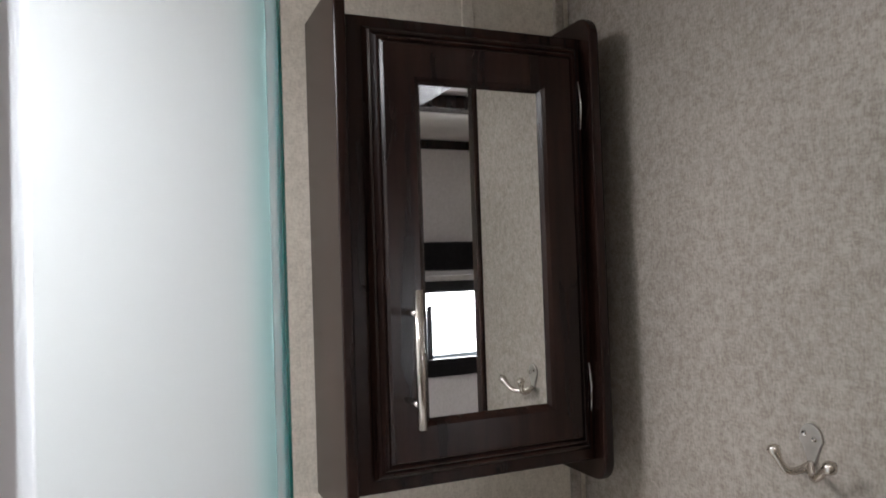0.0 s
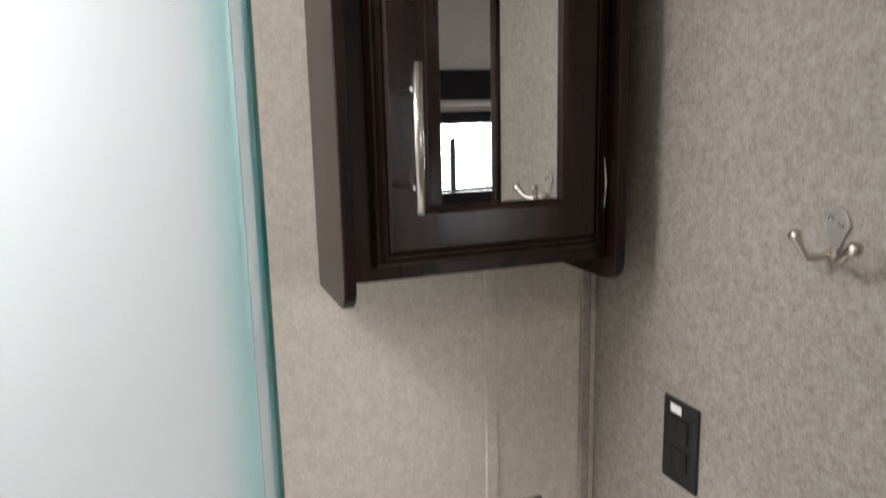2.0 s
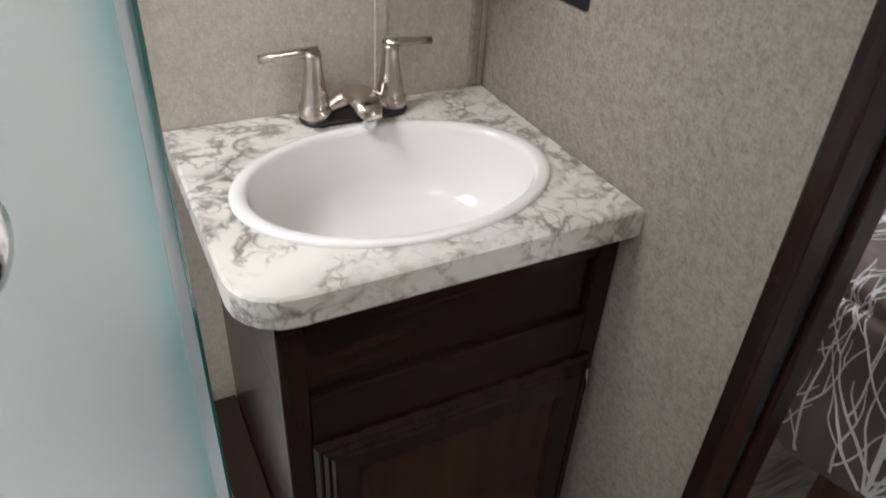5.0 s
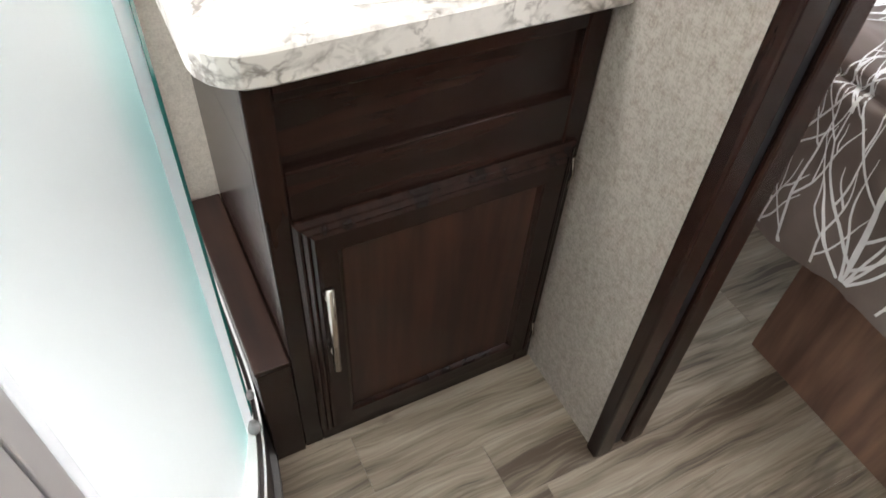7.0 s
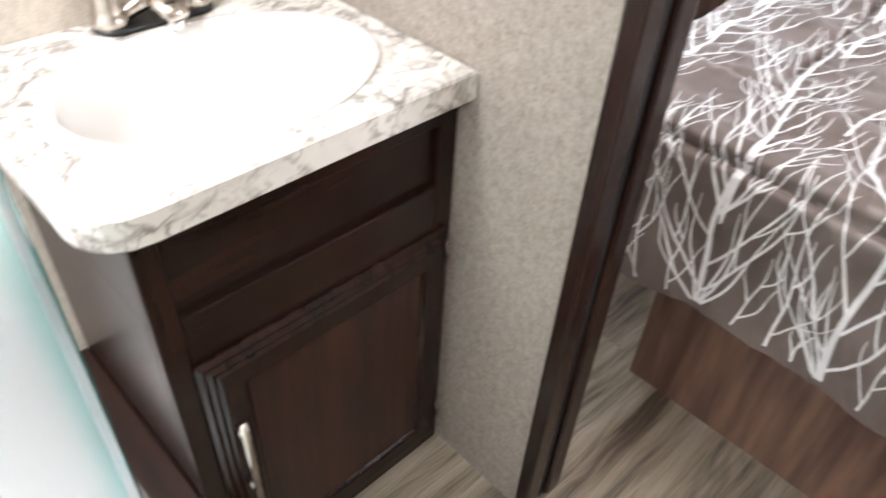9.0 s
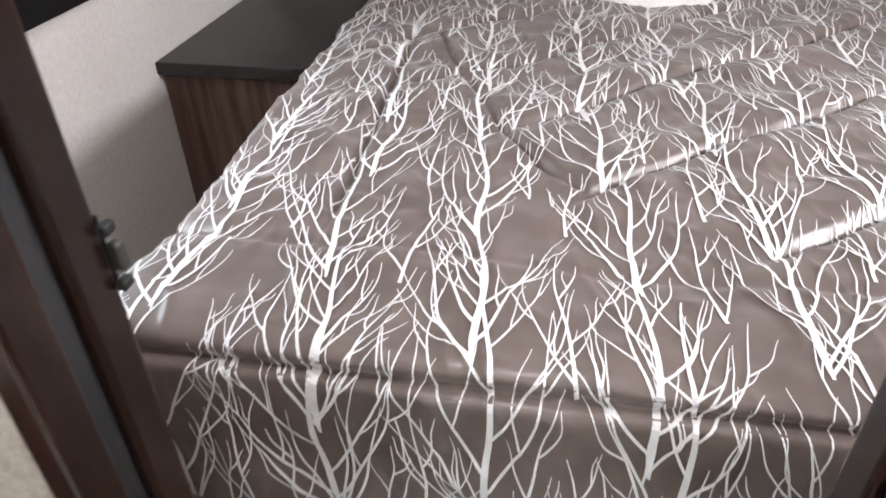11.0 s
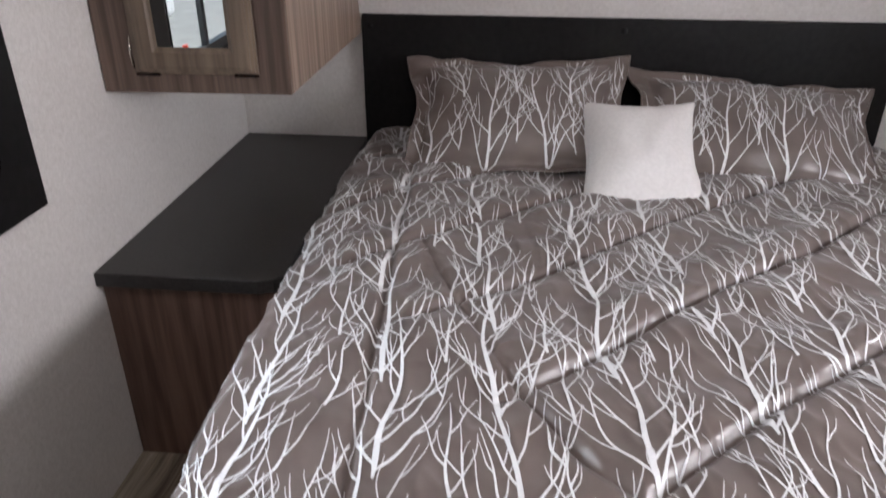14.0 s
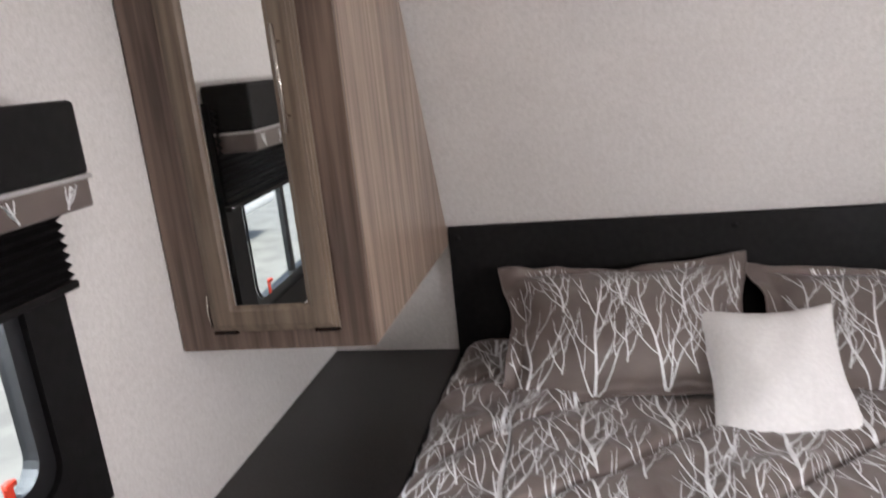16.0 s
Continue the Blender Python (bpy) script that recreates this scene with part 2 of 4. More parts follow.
# the sheet's green tint, deepened by a ramp for light caught near the polished edge
gn, gl = M_GLASS.node_tree.nodes, M_GLASS.node_tree.links
g_at, g_split, g_tint = gn.new("ShaderNodeTexCoord"), gn.new("ShaderNodeSeparateXYZ"), gn.new("ShaderNodeValToRGB")
gl.new(g_at.outputs["Object"], g_split.inputs[0])
gl.new(g_split.outputs["X"], g_tint.inputs[0])
g_tint.color_ramp.interpolation = "EASE"
g_tint.color_ramp.elements[0].position, g_tint.color_ramp.elements[1].position = 0.045, 0.14
g_tint.color_ramp.elements[0].color, g_tint.color_ramp.elements[1].color = (0.60, 0.87, 0.86, 1), (0.925, 0.965, 0.972, 1)
gl.new(g_tint.outputs[0], g.inputs["Base Color"])
M_EDGE = mat("teal_glass_edge", (0.03, 0.22, 0.20), 0.2)
M_PANE = bpy.data.materials.new("window_glass")
M_PANE.use_nodes = True
g = M_PANE.node_tree.nodes["Principled BSDF"]
g.inputs["Base Color"].default_value = (0.9, 0.95, 0.95, 1)
g.inputs["Roughness"].default_value, g.inputs["Transmission Weight"].default_value, g.inputs["IOR"].default_value = 0.0, 1.0, 1.02

# ---- mesh helpers ----


def mesh(name, bm, material, smooth=False):
    me = bpy.data.meshes.new(name)
    bmesh.ops.recalc_face_normals(bm, faces=bm.faces)
    bm.to_mesh(me)
    bm.free()
    if smooth:
        for p in me.polygons:
            p.use_smooth = True
    me.materials.append(material)
    return me


def part(name, bm, material, parent=None, label="", smooth=False):
    ob = new(name, mesh(name, bm, material, smooth))
    ob.parent = parent
    if label:
        ob["label"] = label
    return ob


def thing(name, label, category, at=(0, 0, 0), group="", kind=""):
    ob = new(name)
    ob.location = at
    return tagged(ob, label, category, group, kind)


def box(x0, y0, z0, x1, y1, z1, bevel=0.0, seg=2, bm=None):
    b = bmesh.new()
    bmesh.ops.create_cube(b, size=1)
    for v in b.verts:
        v.co = ((x0 + x1) / 2 + v.co.x * (x1 - x0), (y0 + y1) / 2 + v.co.y * (y1 - y0), (z0 + z1) / 2 + v.co.z * (z1 - z0))
    if bevel:
        bmesh.ops.bevel(b, geom=b.edges, offset=bevel, segments=seg, affect="EDGES", profile=0.5)
    return join(bm, b) if bm else b


def join(bm, other):
    me = bpy.data.meshes.new("tmp")
    other.to_mesh(me)
    other.free()
    bm.from_mesh(me)
    bpy.data.meshes.remove(me)
    return bm


def rod(p, q, r, seg=16, bm=None, r2=None):
    b = bmesh.new()
    p, q = Vector(p), Vector(q)
    bmesh.ops.create_cone(b, cap_ends=True, segments=seg, radius1=r, radius2=r if r2 is None else r2, depth=(q - p).length)
    m = Matrix.Translation((p + q) / 2) @ (q - p).to_track_quat("Z", "Y").to_matrix().to_4x4()
    bmesh.ops.transform(b, matrix=m, verts=b.verts)
    return join(bm, b) if bm else b


def tube(points, radius, seg=12, bm=None):
    """A round tube along points; radius a number or one per point."""
    b = bmesh.new()
    pts = [Vector(p) for p in points]
    rings = []
    up = Vector((0.13, 0.21, 0.97))
    for i, p in enumerate(pts):
        d = (pts[min(i + 1, len(pts) - 1)] - pts[max(i - 1, 0)]).normalized()
        s = d.cross(up).normalized()
        t = s.cross(d)
        r = radius[i] if isinstance(radius, (list, tuple)) else radius
        rings.append([b.verts.new(p + r * (math.cos(k * math.tau / seg) * s + math.sin(k * math.tau / seg) * t)) for k in range(seg)])
    for a, c in zip(rings, rings[1:]):
        for k in range(seg):
            b.faces.new((a[k], a[(k + 1) % seg], c[(k + 1) % seg], c[k]))
    b.faces.new(rings[0]), b.faces.new(rings[-1])
    return join(bm, b) if bm else b


def lathe(profile, at=(0, 0, 0), seg=32, sx=1.0, sy=1.0):
    """Turns (radius, z) pairs round z."""
    b = bmesh.new()
    rings = []
    for r, z in profile:
        rings.append([b.verts.new((at[0] + sx * r * math.cos(k * math.tau / seg), at[1] + sy * r * math.sin(k * math.tau / seg), at[2] + z)) for k in range(seg)])
    for a, c in zip(rings, rings[1:]):
        for k in range(seg):
            b.faces.new((a[k], a[(k + 1) % seg], c[(k + 1) % seg], c[k]))
    return b


def prism(outline, z0, z1, bevel=0.0):
    """An upright prism from (x, y) pairs."""
    b = bmesh.new()
    f = b.faces.new([b.verts.new((x, y, z0)) for x, y in outline])
    r = bmesh.ops.extrude_face_region(b, geom=[f])
    bmesh.ops.translate(b, vec=(0, 0, z1 - z0), verts=[v for v in r["geom"] if isinstance(v, bmesh.types.BMVert)])
    bmesh.ops.recalc_face_normals(b, faces=b.faces)
    if bevel:
        flat = [e for e in b.edges if abs(e.verts[0].co.z - e.verts[1].co.z) < 1e-6]
        bmesh.ops.bevel(b, geom=flat, offset=bevel, segments=3, affect="EDGES", profile=0.5)
    return b


def grid_mesh(nu, nv, fn):
    b = bmesh.new()
    vs = [[b.verts.new(fn(i / nu, j / nv)) for j in range(nv + 1)] for i in range(nu + 1)]
    for i in range(nu):
        for j in range(nv):
            b.faces.new((vs[i][j], vs[i + 1][j], vs[i + 1][j + 1], vs[i][j + 1]))
    return b


def structure(name, bm, material, label, category="wall"):
    return tagged(part(name, bm, material), label, category, kind="structure")


# ---- shell of the trailer ----
BX, BY = 0.882, 1.11          # bath: partition wall face and back wall face
PX = 0.984                    # bedroom face of the partition
HX, SY, OY = 3.65, 1.32, -1.59  # head wall, side wall with the window, opposite side wall
TOPZ = 2.35
SLZ, SLOPE = 1.03, 0.385      # the head wall leans inwards above this height
DY0, DY1, DZ = -0.167, 0.4605, 2.19  # doorway
WX0, WX1, WZ0, WZ1 = 1.42, 2.235, 0.955, 1.52   # side window opening
FX0, FX1, FZ0, FZ1 = 1.25, 2.25, 1.20, 1.56   # far window opening

structure("floor", box(-1.35, -1.7, -0.08, 3.75, 1.45, -0.004), M_GREY, "grey subfloor under plank flooring", "floor")
structure("ceiling", box(-1.35, -1.7, TOPZ, 3.75, 1.45, TOPZ + 0.06), M_CEIL, "off-white panelled trailer ceiling", "ceiling")
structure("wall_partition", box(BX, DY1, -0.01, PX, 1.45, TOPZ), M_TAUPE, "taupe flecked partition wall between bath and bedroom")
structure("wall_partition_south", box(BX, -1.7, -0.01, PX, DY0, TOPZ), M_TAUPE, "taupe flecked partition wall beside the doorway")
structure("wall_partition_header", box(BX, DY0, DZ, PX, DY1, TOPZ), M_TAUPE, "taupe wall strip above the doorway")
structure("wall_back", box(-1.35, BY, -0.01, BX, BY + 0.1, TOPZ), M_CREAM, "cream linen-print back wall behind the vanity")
# the opening is added to this unseen wall to hold the fill lamp
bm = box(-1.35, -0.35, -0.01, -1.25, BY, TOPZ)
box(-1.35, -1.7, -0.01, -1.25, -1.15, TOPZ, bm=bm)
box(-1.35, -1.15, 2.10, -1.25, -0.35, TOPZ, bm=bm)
structure("wall_bath_west", bm, M_CREAM, "plain cream wall, unseen, with an opening added for the fill lamp")
structure("wall_bath_south", box(-1.25, -1.7, -0.01, BX, -1.6, TOPZ), M_CREAM, "plain cream bathroom end wall")


def slab_xz(outline, y0, y1, bevel=0.0):
    """A prism along y from (x, z) pairs."""
    b = prism(outline, 0, y1 - y0, bevel)
    bmesh.ops.transform(b, matrix=Matrix(((1, 0, 0, 0), (0, 0, 1, y0), (0, 1, 0, 0), (0, 0, 0, 1))), verts=b.verts)
    return b


def head_x(z):
    return HX - max(0, z - SLZ) * SLOPE


structure("wall_head", slab_xz([(HX, -0.01), (HX, SLZ), (head_x(TOPZ), TOPZ), (HX + 0.2, TOPZ), (HX + 0.2, -0.01)], OY, SY), M_LINEN, "pale linen-print wall leaning in above the headboard")


def wall_with_opening(name, y0, y1, x0, x1, ox0, ox1, oz0, oz1, material, label):
    bm = box(x0, y0, -0.01, ox0, y1, TOPZ)
    box(ox1, y0, -0.01, x1, y1, TOPZ, bm=bm)
    box(ox0, y0, -0.01, ox1, y1, oz0, bm=bm)
    box(ox0, y0, oz1, ox1, y1, TOPZ, bm=bm)
    return structure(name, bm, material, label)


wall_with_opening("wall_side", SY, SY + 0.05, PX, HX + 0.2, WX0, WX1, WZ0, WZ1, M_LINEN, "pale linen-print bedroom side wall with a window")
wall_with_opening("wall_opposite", OY - 0.05, OY, PX, HX + 0.2, FX0, FX1, FZ0, FZ1, M_LINEN, "pale bedroom side wall with a wide window")
structure("ground", box(-60, -60, -1.0, 60, 60, -0.9), M_GROUND, "pale grey concrete yard outside the trailer", "ground")
structure("trim_crown", box(PX + 0.004, OY + 0.003, TOPZ - 0.05, 3.1, OY + 0.028, TOPZ - 0.003, 0.006), M_DARK, "dark wood crown strip under the ceiling", "trim")
structure("trim_beam", box(PX + 0.004, -0.75, TOPZ - 0.055, 3.1, -0.66, TOPZ - 0.002, 0.006), M_DARK, "dark wood batten across the bedroom ceiling", "trim")
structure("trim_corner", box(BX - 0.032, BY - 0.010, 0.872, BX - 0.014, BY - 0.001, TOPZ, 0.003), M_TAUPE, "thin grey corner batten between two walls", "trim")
structure("trim_seam", box(0.680, BY - 0.003, 0.873, 0.700, BY + 0.001, TOPZ, 0.001), M_CREAM, "narrow cream seam strip on the wall", "trim")


def ring(x0, x1, z0, z1, profile):
    """A mitred rectangular moulding in the plane of x and z: profile of (inset, y) from the outside in."""
    b = bmesh.new()
    loops = [[b.verts.new(c) for c in ((x0 + i, y, z0 + i), (x1 - i, y, z0 + i), (x1 - i, y, z1 - i), (x0 + i, y, z1 - i))] for i, y in profile]
    for a, c in zip(loops, loops[1:]):
        for k in range(4):
            b.faces.new((a[k], a[(k + 1) % 4], c[(k + 1) % 4], c[k]))
    return b


def child(name, bm, material, parent, label="", smooth=False):
    """A part whose mesh is given in the world's places."""
    ob = part(name, bm, material, None, label, smooth)
    ob.parent = parent
    up = parent
    off = Vector((0, 0, 0))
    while up:
        off += up.location
        up = up.parent
    ob.matrix_parent_inverse = Matrix.Translation(-off) if parent.parent is None else Matrix.Identity(4)
    return ob


# ---- doorway ----
def door_casing(y_in, sign, label):
    """Two upright strips with the slot of a sliding door between them; y_in is the face in the opening."""
    post = thing("door_frame", label, "door frame", (0.93, y_in, 0), "door frames", "structure")
    lo, hi = sorted((y_in, y_in - sign * 0.029))
    child("casing_strip", box(0.872, lo, 0, 0.915, hi, DZ, 0.005), M_DARK, post)
    child("casing_strip", box(0.942, lo, 0, PX + 0.006, hi, DZ, 0.008, 3), M_DARK, post)
    lo, hi = sorted((y_in - sign * 0.010, y_in - sign * 0.0285))
    # black filler standing for the shade inside the open slot
    child("slot_dark", box(0.9155, lo, 0, 0.9415, hi, DZ), M_PLASTIC, post)
    return post


door_casing(0.431, -1, "dark espresso wood doorway upright with a sliding-door slot")
door_casing(-0.138, 1, "dark espresso wood doorway upright beside the passage")
structure("trim_header", box(0.866, -0.132, DZ - 0.03, PX + 0.006, 0.425, DZ, 0.004), M_DARKH, "dark wood strip across the doorway top", "trim")

catch = thing("door_catch", "small black wedge-shaped catch high on the doorway upright", "catch", (1.0, 0.42, 1.98))
child("wedge", prism([(0.9905, 0.428), (0.9905, 0.402), (1.012, 0.392), (1.018, 0.402), (1.004, 0.428)], 1.955, 2.005, 0.003), M_PLASTIC, catch)
child("mount_screw", rod((0.9903, 0.438, 1.98), (0.9925, 0.438, 1.98), 0.004, 10), M_NICKEL, catch)
latch = thing("door_latch", "small black metal latch on the dark doorway upright", "latch", (0.992, 0.437, 1.05))
child("latch_plate", box(0.9903, 0.433, 1.020, 0.9925, 0.448, 1.088, 0.001), M_PLASTIC, latch)
child("latch_bolt", box(0.985, 0.420, 1.040, 0.997, 0.4305, 1.066, 0.003), M_TOP, latch, "dark steel bolt")
child("keeper", box(0.982, 0.422, 1.074, 0.996, 0.4305, 1.084, 0.002), M_PLASTIC, latch)
child("keeper", box(0.982, 0.422, 1.022, 0.996, 0.4305, 1.032, 0.002), M_PLASTIC, latch)

# ---- vanity ----
vanity = thing("vanity_cabinet", "dark espresso wood vanity cabinet under the marble-look counter", "cabinet", (0.62, 0.9, 0))
VF = 0.688
child("body", box(0.386, VF + 0.016, 0.0, 0.876, 1.106, 0.690, 0.002), M_DARK, vanity)
child("side_panel", box(0.386, VF + 0.014, 0.690, 0.396, 1.106, 0.8245), M_DARK, vanity)
child("face_stile", box(0.386, VF, 0.0, 0.421, VF + 0.0155, 0.8245, 0.003), M_DARK, vanity)
child("face_stile", box(0.842, VF, 0.0, 0.878, VF + 0.0155, 0.8245, 0.003), M_DARK, vanity)
child("face_rail", box(0.4215, VF, 0.786, 0.8415, VF + 0.0155, 0.8245, 0.002), M_DARKH, vanity)
child("face_rail", box(0.4215, VF, 0.585, 0.8415, VF + 0.0155, 0.680, 0.003), M_DARKH, vanity)
child("face_rail", box(0.4215, VF, 0.0, 0.8415, VF + 0.0155, 0.075, 0.002), M_DARKH, vanity)
child("false_drawer_panel", box(0.4215, VF + 0.011, 0.6805, 0.8415, VF + 0.0155, 0.7855), M_DARKH, vanity)


def framed_door(x0, x1, z0, z1, y, frame_w, parent, material, inner, label=""):
    """A cabinet door with stepped outer mouldings and a recessed middle, facing -y; returns it."""
    d = child("door", ring(x0, x1, z0, z1, [(0, y), (0, y - 0.004), (0.0055, y - 0.0105), (0.0085, y - 0.0118), (0.0098, y - 0.0102), (0.0150, y - 0.0165), (0.0172, y - 0.0168), (0.0185, y - 0.0146), (0.0235, y - 0.0200), (frame_w - 0.009, y - 0.020), (frame_w - 0.004, y - 0.017), (frame_w, y - 0.012), (frame_w, y)]), material, parent, label)
    f = frame_w
    pane = box(x0 + f, y - 0.0118, z0 + f, x1 - f, y - 0.004, z1 - f)
    if inner is M_MIRROR:  # the glass sits a hair askew in its rebate
        bmesh.ops.rotate(pane, verts=pane.verts, cent=((x0 + x1) / 2, y - 0.0105, 0), matrix=Matrix.Rotation(radians(0.6), 3, "Z"))
    ob = part("mirror_pane" if inner is M_MIRROR else "door_panel", pane, inner, None, "clear mirror glass" if inner is M_MIRROR else "")
    ob.parent = d
    ob.matrix_parent_inverse = Matrix.Identity(4)
    return d


def sub(name, bm, material, parent, label="", smooth=False):
    ob = part(name, bm, material, None, label, smooth)
    ob.parent = parent
    return ob


vd = framed_door(0.419, 0.865, 0.048, 0.596, VF - 0.001, 0.064, vanity, M_DARK, M_DARKP)


def bar_handle(x, y, z0, z1, parent, r=0.006, post=0.03):
    h = rod((x, y, z0), (x, y, z1), r, 14)
    for z in (z0 + (z1 - z0) * 0.17, z1 - (z1 - z0) * 0.17):
        rod((x, y + post, z), (x, y, z), r * 0.8, 10, h)
    return sub("handle", h, M_NICKEL, parent, "brushed nickel bar handle", True)


bar_handle(0.449, VF - 0.048, 0.298, 0.498, vd)
for z in (0.10, 0.53):
    child("hinge", tube([(0.868, VF - 0.004, z - 0.03), (0.868, VF - 0.010, z), (0.868, VF - 0.004, z + 0.03)], 0.003, 8), M_NICKEL, vanity, "small nickel hinge", True)

# counter with an oval cut-out for the sink
SX, SYC, SA, SB = 0.611, 0.857, 0.226, 0.160


def counter_mesh(band):
    x0, x1, y0, y1, r = 0.343, 0.881, 0.660, 1.1075, 0.065
    out = []
    n = 96
    for k in range(n):
        a = k * math.tau / n
        dx, dy = math.cos(a), math.sin(a)
        cx, cy = SX, SYC
        t = min(((x1 - cx) / dx if dx > 1e-9 else 9), ((x0 - cx) / dx if dx < -1e-9 else 9), ((y1 - cy) / dy if dy > 1e-9 else 9), ((y0 - cy) / dy if dy < -1e-9 else 9))
        out.append([cx + t * dx, cy + t * dy])
    for corner in ((x1, y0), (x1, y1), (x0, y1)):
        k = min(range(n), key=lambda i: math.dist(out[i], corner))
        out[k] = list(corner)
    for p in out:  # round the free front corner
        ox, oy = p[0] - (x0 + r), p[1] - (y0 + r)
        if ox < 0 and oy < 0:
            d = math.hypot(ox, oy)
            p[0], p[1] = x0 + r + ox / d * r, y0 + r + oy / d * r
    b = bmesh.new()
    hole = [(SX + 0.94 * SA * math.cos(k * math.tau / n), SYC + 0.94 * SB * math.sin(k * math.tau / n)) for k in range(n)]
    c = (SX, SYC)
    inner = [(c[0] + (p[0] - c[0]) * (1 - 0.004 / math.dist(p, c)), c[1] + (p[1] - c[1]) * (1 - 0.004 / math.dist(p, c))) for p in out]
    rings = [(inner, 0.870), (out, 0.866), (out, 0.829), (inner, 0.825)] if band else [(inner, 0.825), (hole, 0.825), (hole, 0.870), (inner, 0.870)]
    loops = [[b.verts.new((x, y, z)) for x, y in pts] for pts, z in rings]
    for a, d in zip(loops, loops[1:]):
        for k in range(n):
            b.faces.new((a[k], a[(k + 1) % n], d[(k + 1) % n], d[k]))
    bmesh.ops.remove_doubles(b, verts=b.verts, dist=1e-5)
    return b


counter = thing("countertop", "white marble-look laminate countertop with grey veins on the vanity", "countertop", (0.61, 0.88, 0.832))
child("slab", counter_mesh(False), M_MARBLE, counter)
child("edge_band", counter_mesh(True), M_MARBLE, counter)

sink = thing("sink", "glossy white oval drop-in sink set in the counter", "sink", (SX, SYC, 0.872))
prof = [(1.0, 0.8705), (1.0, 0.8745), (0.988, 0.8772), (0.955, 0.8780), (0.925, 0.8772), (0.905, 0.8745), (0.893, 0.867), (0.882, 0.852), (0.862, 0.828), (0.81, 0.790), (0.70, 0.760), (0.52, 0.745), (0.30, 0.737), (0.10, 0.734), (0.0, 0.733)]
child("basin", lathe([(r, z) for r, z in prof], (SX, SYC, 0), 72, SA, SB), M_WHITE, sink, smooth=True)
child("drain", lathe([(0.0, 0.7365), (0.016, 0.7365), (0.022, 0.739), (0.026, 0.7375), (0.027, 0.735)], (SX, SYC, 0), 28), M_NICKEL, sink, "metal drain ring", True)
child("overflow_slot", box(SX - 0.02, SYC - 0.125, 0.812, SX + 0.02, SYC - 0.1185, 0.818, 0.002), M_PLASTIC, sink)

# faucet
FXc, FYc = 0.626, 1.062
faucet = thing("faucet", "brushed nickel two-handle centerset faucet behind the sink", "faucet", (FXc, FYc, 0.8715))
cap = [(FXc + sx * 0.060 + 0.0285 * math.cos(a), FYc + 0.0285 * math.sin(a)) for sx, a0 in ((1, -90), (-1, 90)) for a in [radians(a0 + 12 * k) for k in range(16)]]
child("base_plate", prism(cap, 0.8715, 0.8795, 0.003), M_PLASTIC, faucet, "black base plate")


def wide(bm, k):
    for v in bm.verts:
        v.co.x = FXc + (v.co.x - FXc) * k
    return bm


bridge = tube([(FXc - 0.066, FYc + 0.002, 0.887), (FXc - 0.040, FYc - 0.001, 0.892), (FXc - 0.018, FYc - 0.004, 0.903), (FXc, FYc - 0.006, 0.907), (FXc + 0.018, FYc - 0.004, 0.903), (FXc + 0.040, FYc - 0.001, 0.892), (FXc + 0.066, FYc + 0.002, 0.887)], [0.012, 0.0125, 0.0145, 0.0155, 0.0145, 0.0125, 0.012], 18)
child("bridge", bridge, M_NICKEL, faucet, smooth=True)
child("spout", wide(tube([(FXc, FYc + 0.010, 0.904), (FXc, FYc - 0.012, 0.911), (FXc, FYc - 0.040, 0.912), (FXc, FYc - 0.064, 0.907), (FXc, FYc - 0.080, 0.899)], [0.013, 0.0145, 0.0140, 0.0125, 0.008], 20), 1.7), M_NICKEL, faucet, smooth=True)
child("aerator", rod((FXc, FYc - 0.066, 0.900), (FXc, FYc - 0.066, 0.880), 0.011, 20), M_CHROME, faucet, "polished aerator tip", True)
for s in (-1, 1):
    hx = FXc + s * 0.062
    hd = child("handle_post", lathe([(0.0255, 0.0), (0.0260, 0.014), (0.0225, 0.017), (0.0222, 0.022), (0.0205, 0.030), (0.0165, 0.052), (0.0138, 0.074), (0.0130, 0.088), (0.0140, 0.094), (0.0120, 0.099), (0.0, 0.101)], (hx, FYc + 0.002, 0.880), 24), M_NICKEL, faucet, smooth=True)
    lever = tube([(hx - s * 0.008, FYc + 0.002, 0.976), (hx + s * 0.02, FYc + 0.006, 0.978), (hx + s * 0.05, FYc + 0.013, 0.974), (hx + s * 0.076, FYc + 0.020, 0.970)], [0.0115, 0.0075, 0.0062, 0.0066], 12)
    sub("lever", lever, M_NICKEL, hd, smooth=True)

# low wooden box beside the vanity
pipe = thing("pipe_box", "low dark reddish wood box between shower and vanity", "box", (0.355, 0.9, 0))
child("front_board", box(0.328, 0.684, 0.0, 0.3845, 0.698, 0.2885, 0.002), M_DARK, pipe)
child("side_board", box(0.328, 0.6985, 0.0, 0.340, 1.107, 0.2885, 0.002), M_DARK, pipe)
child("top_board", box(0.326, 0.682, 0.289, 0.3845, 1.107, 0.300, 0.003), M_DARKY, pipe)

# ---- medicine cabinet ----
medcab = thing("medicine_cabinet", "dark espresso wood medicine cabinet with a framed mirror door", "cabinet", (0.62, 1.108, 1.4))
CF = 0.968


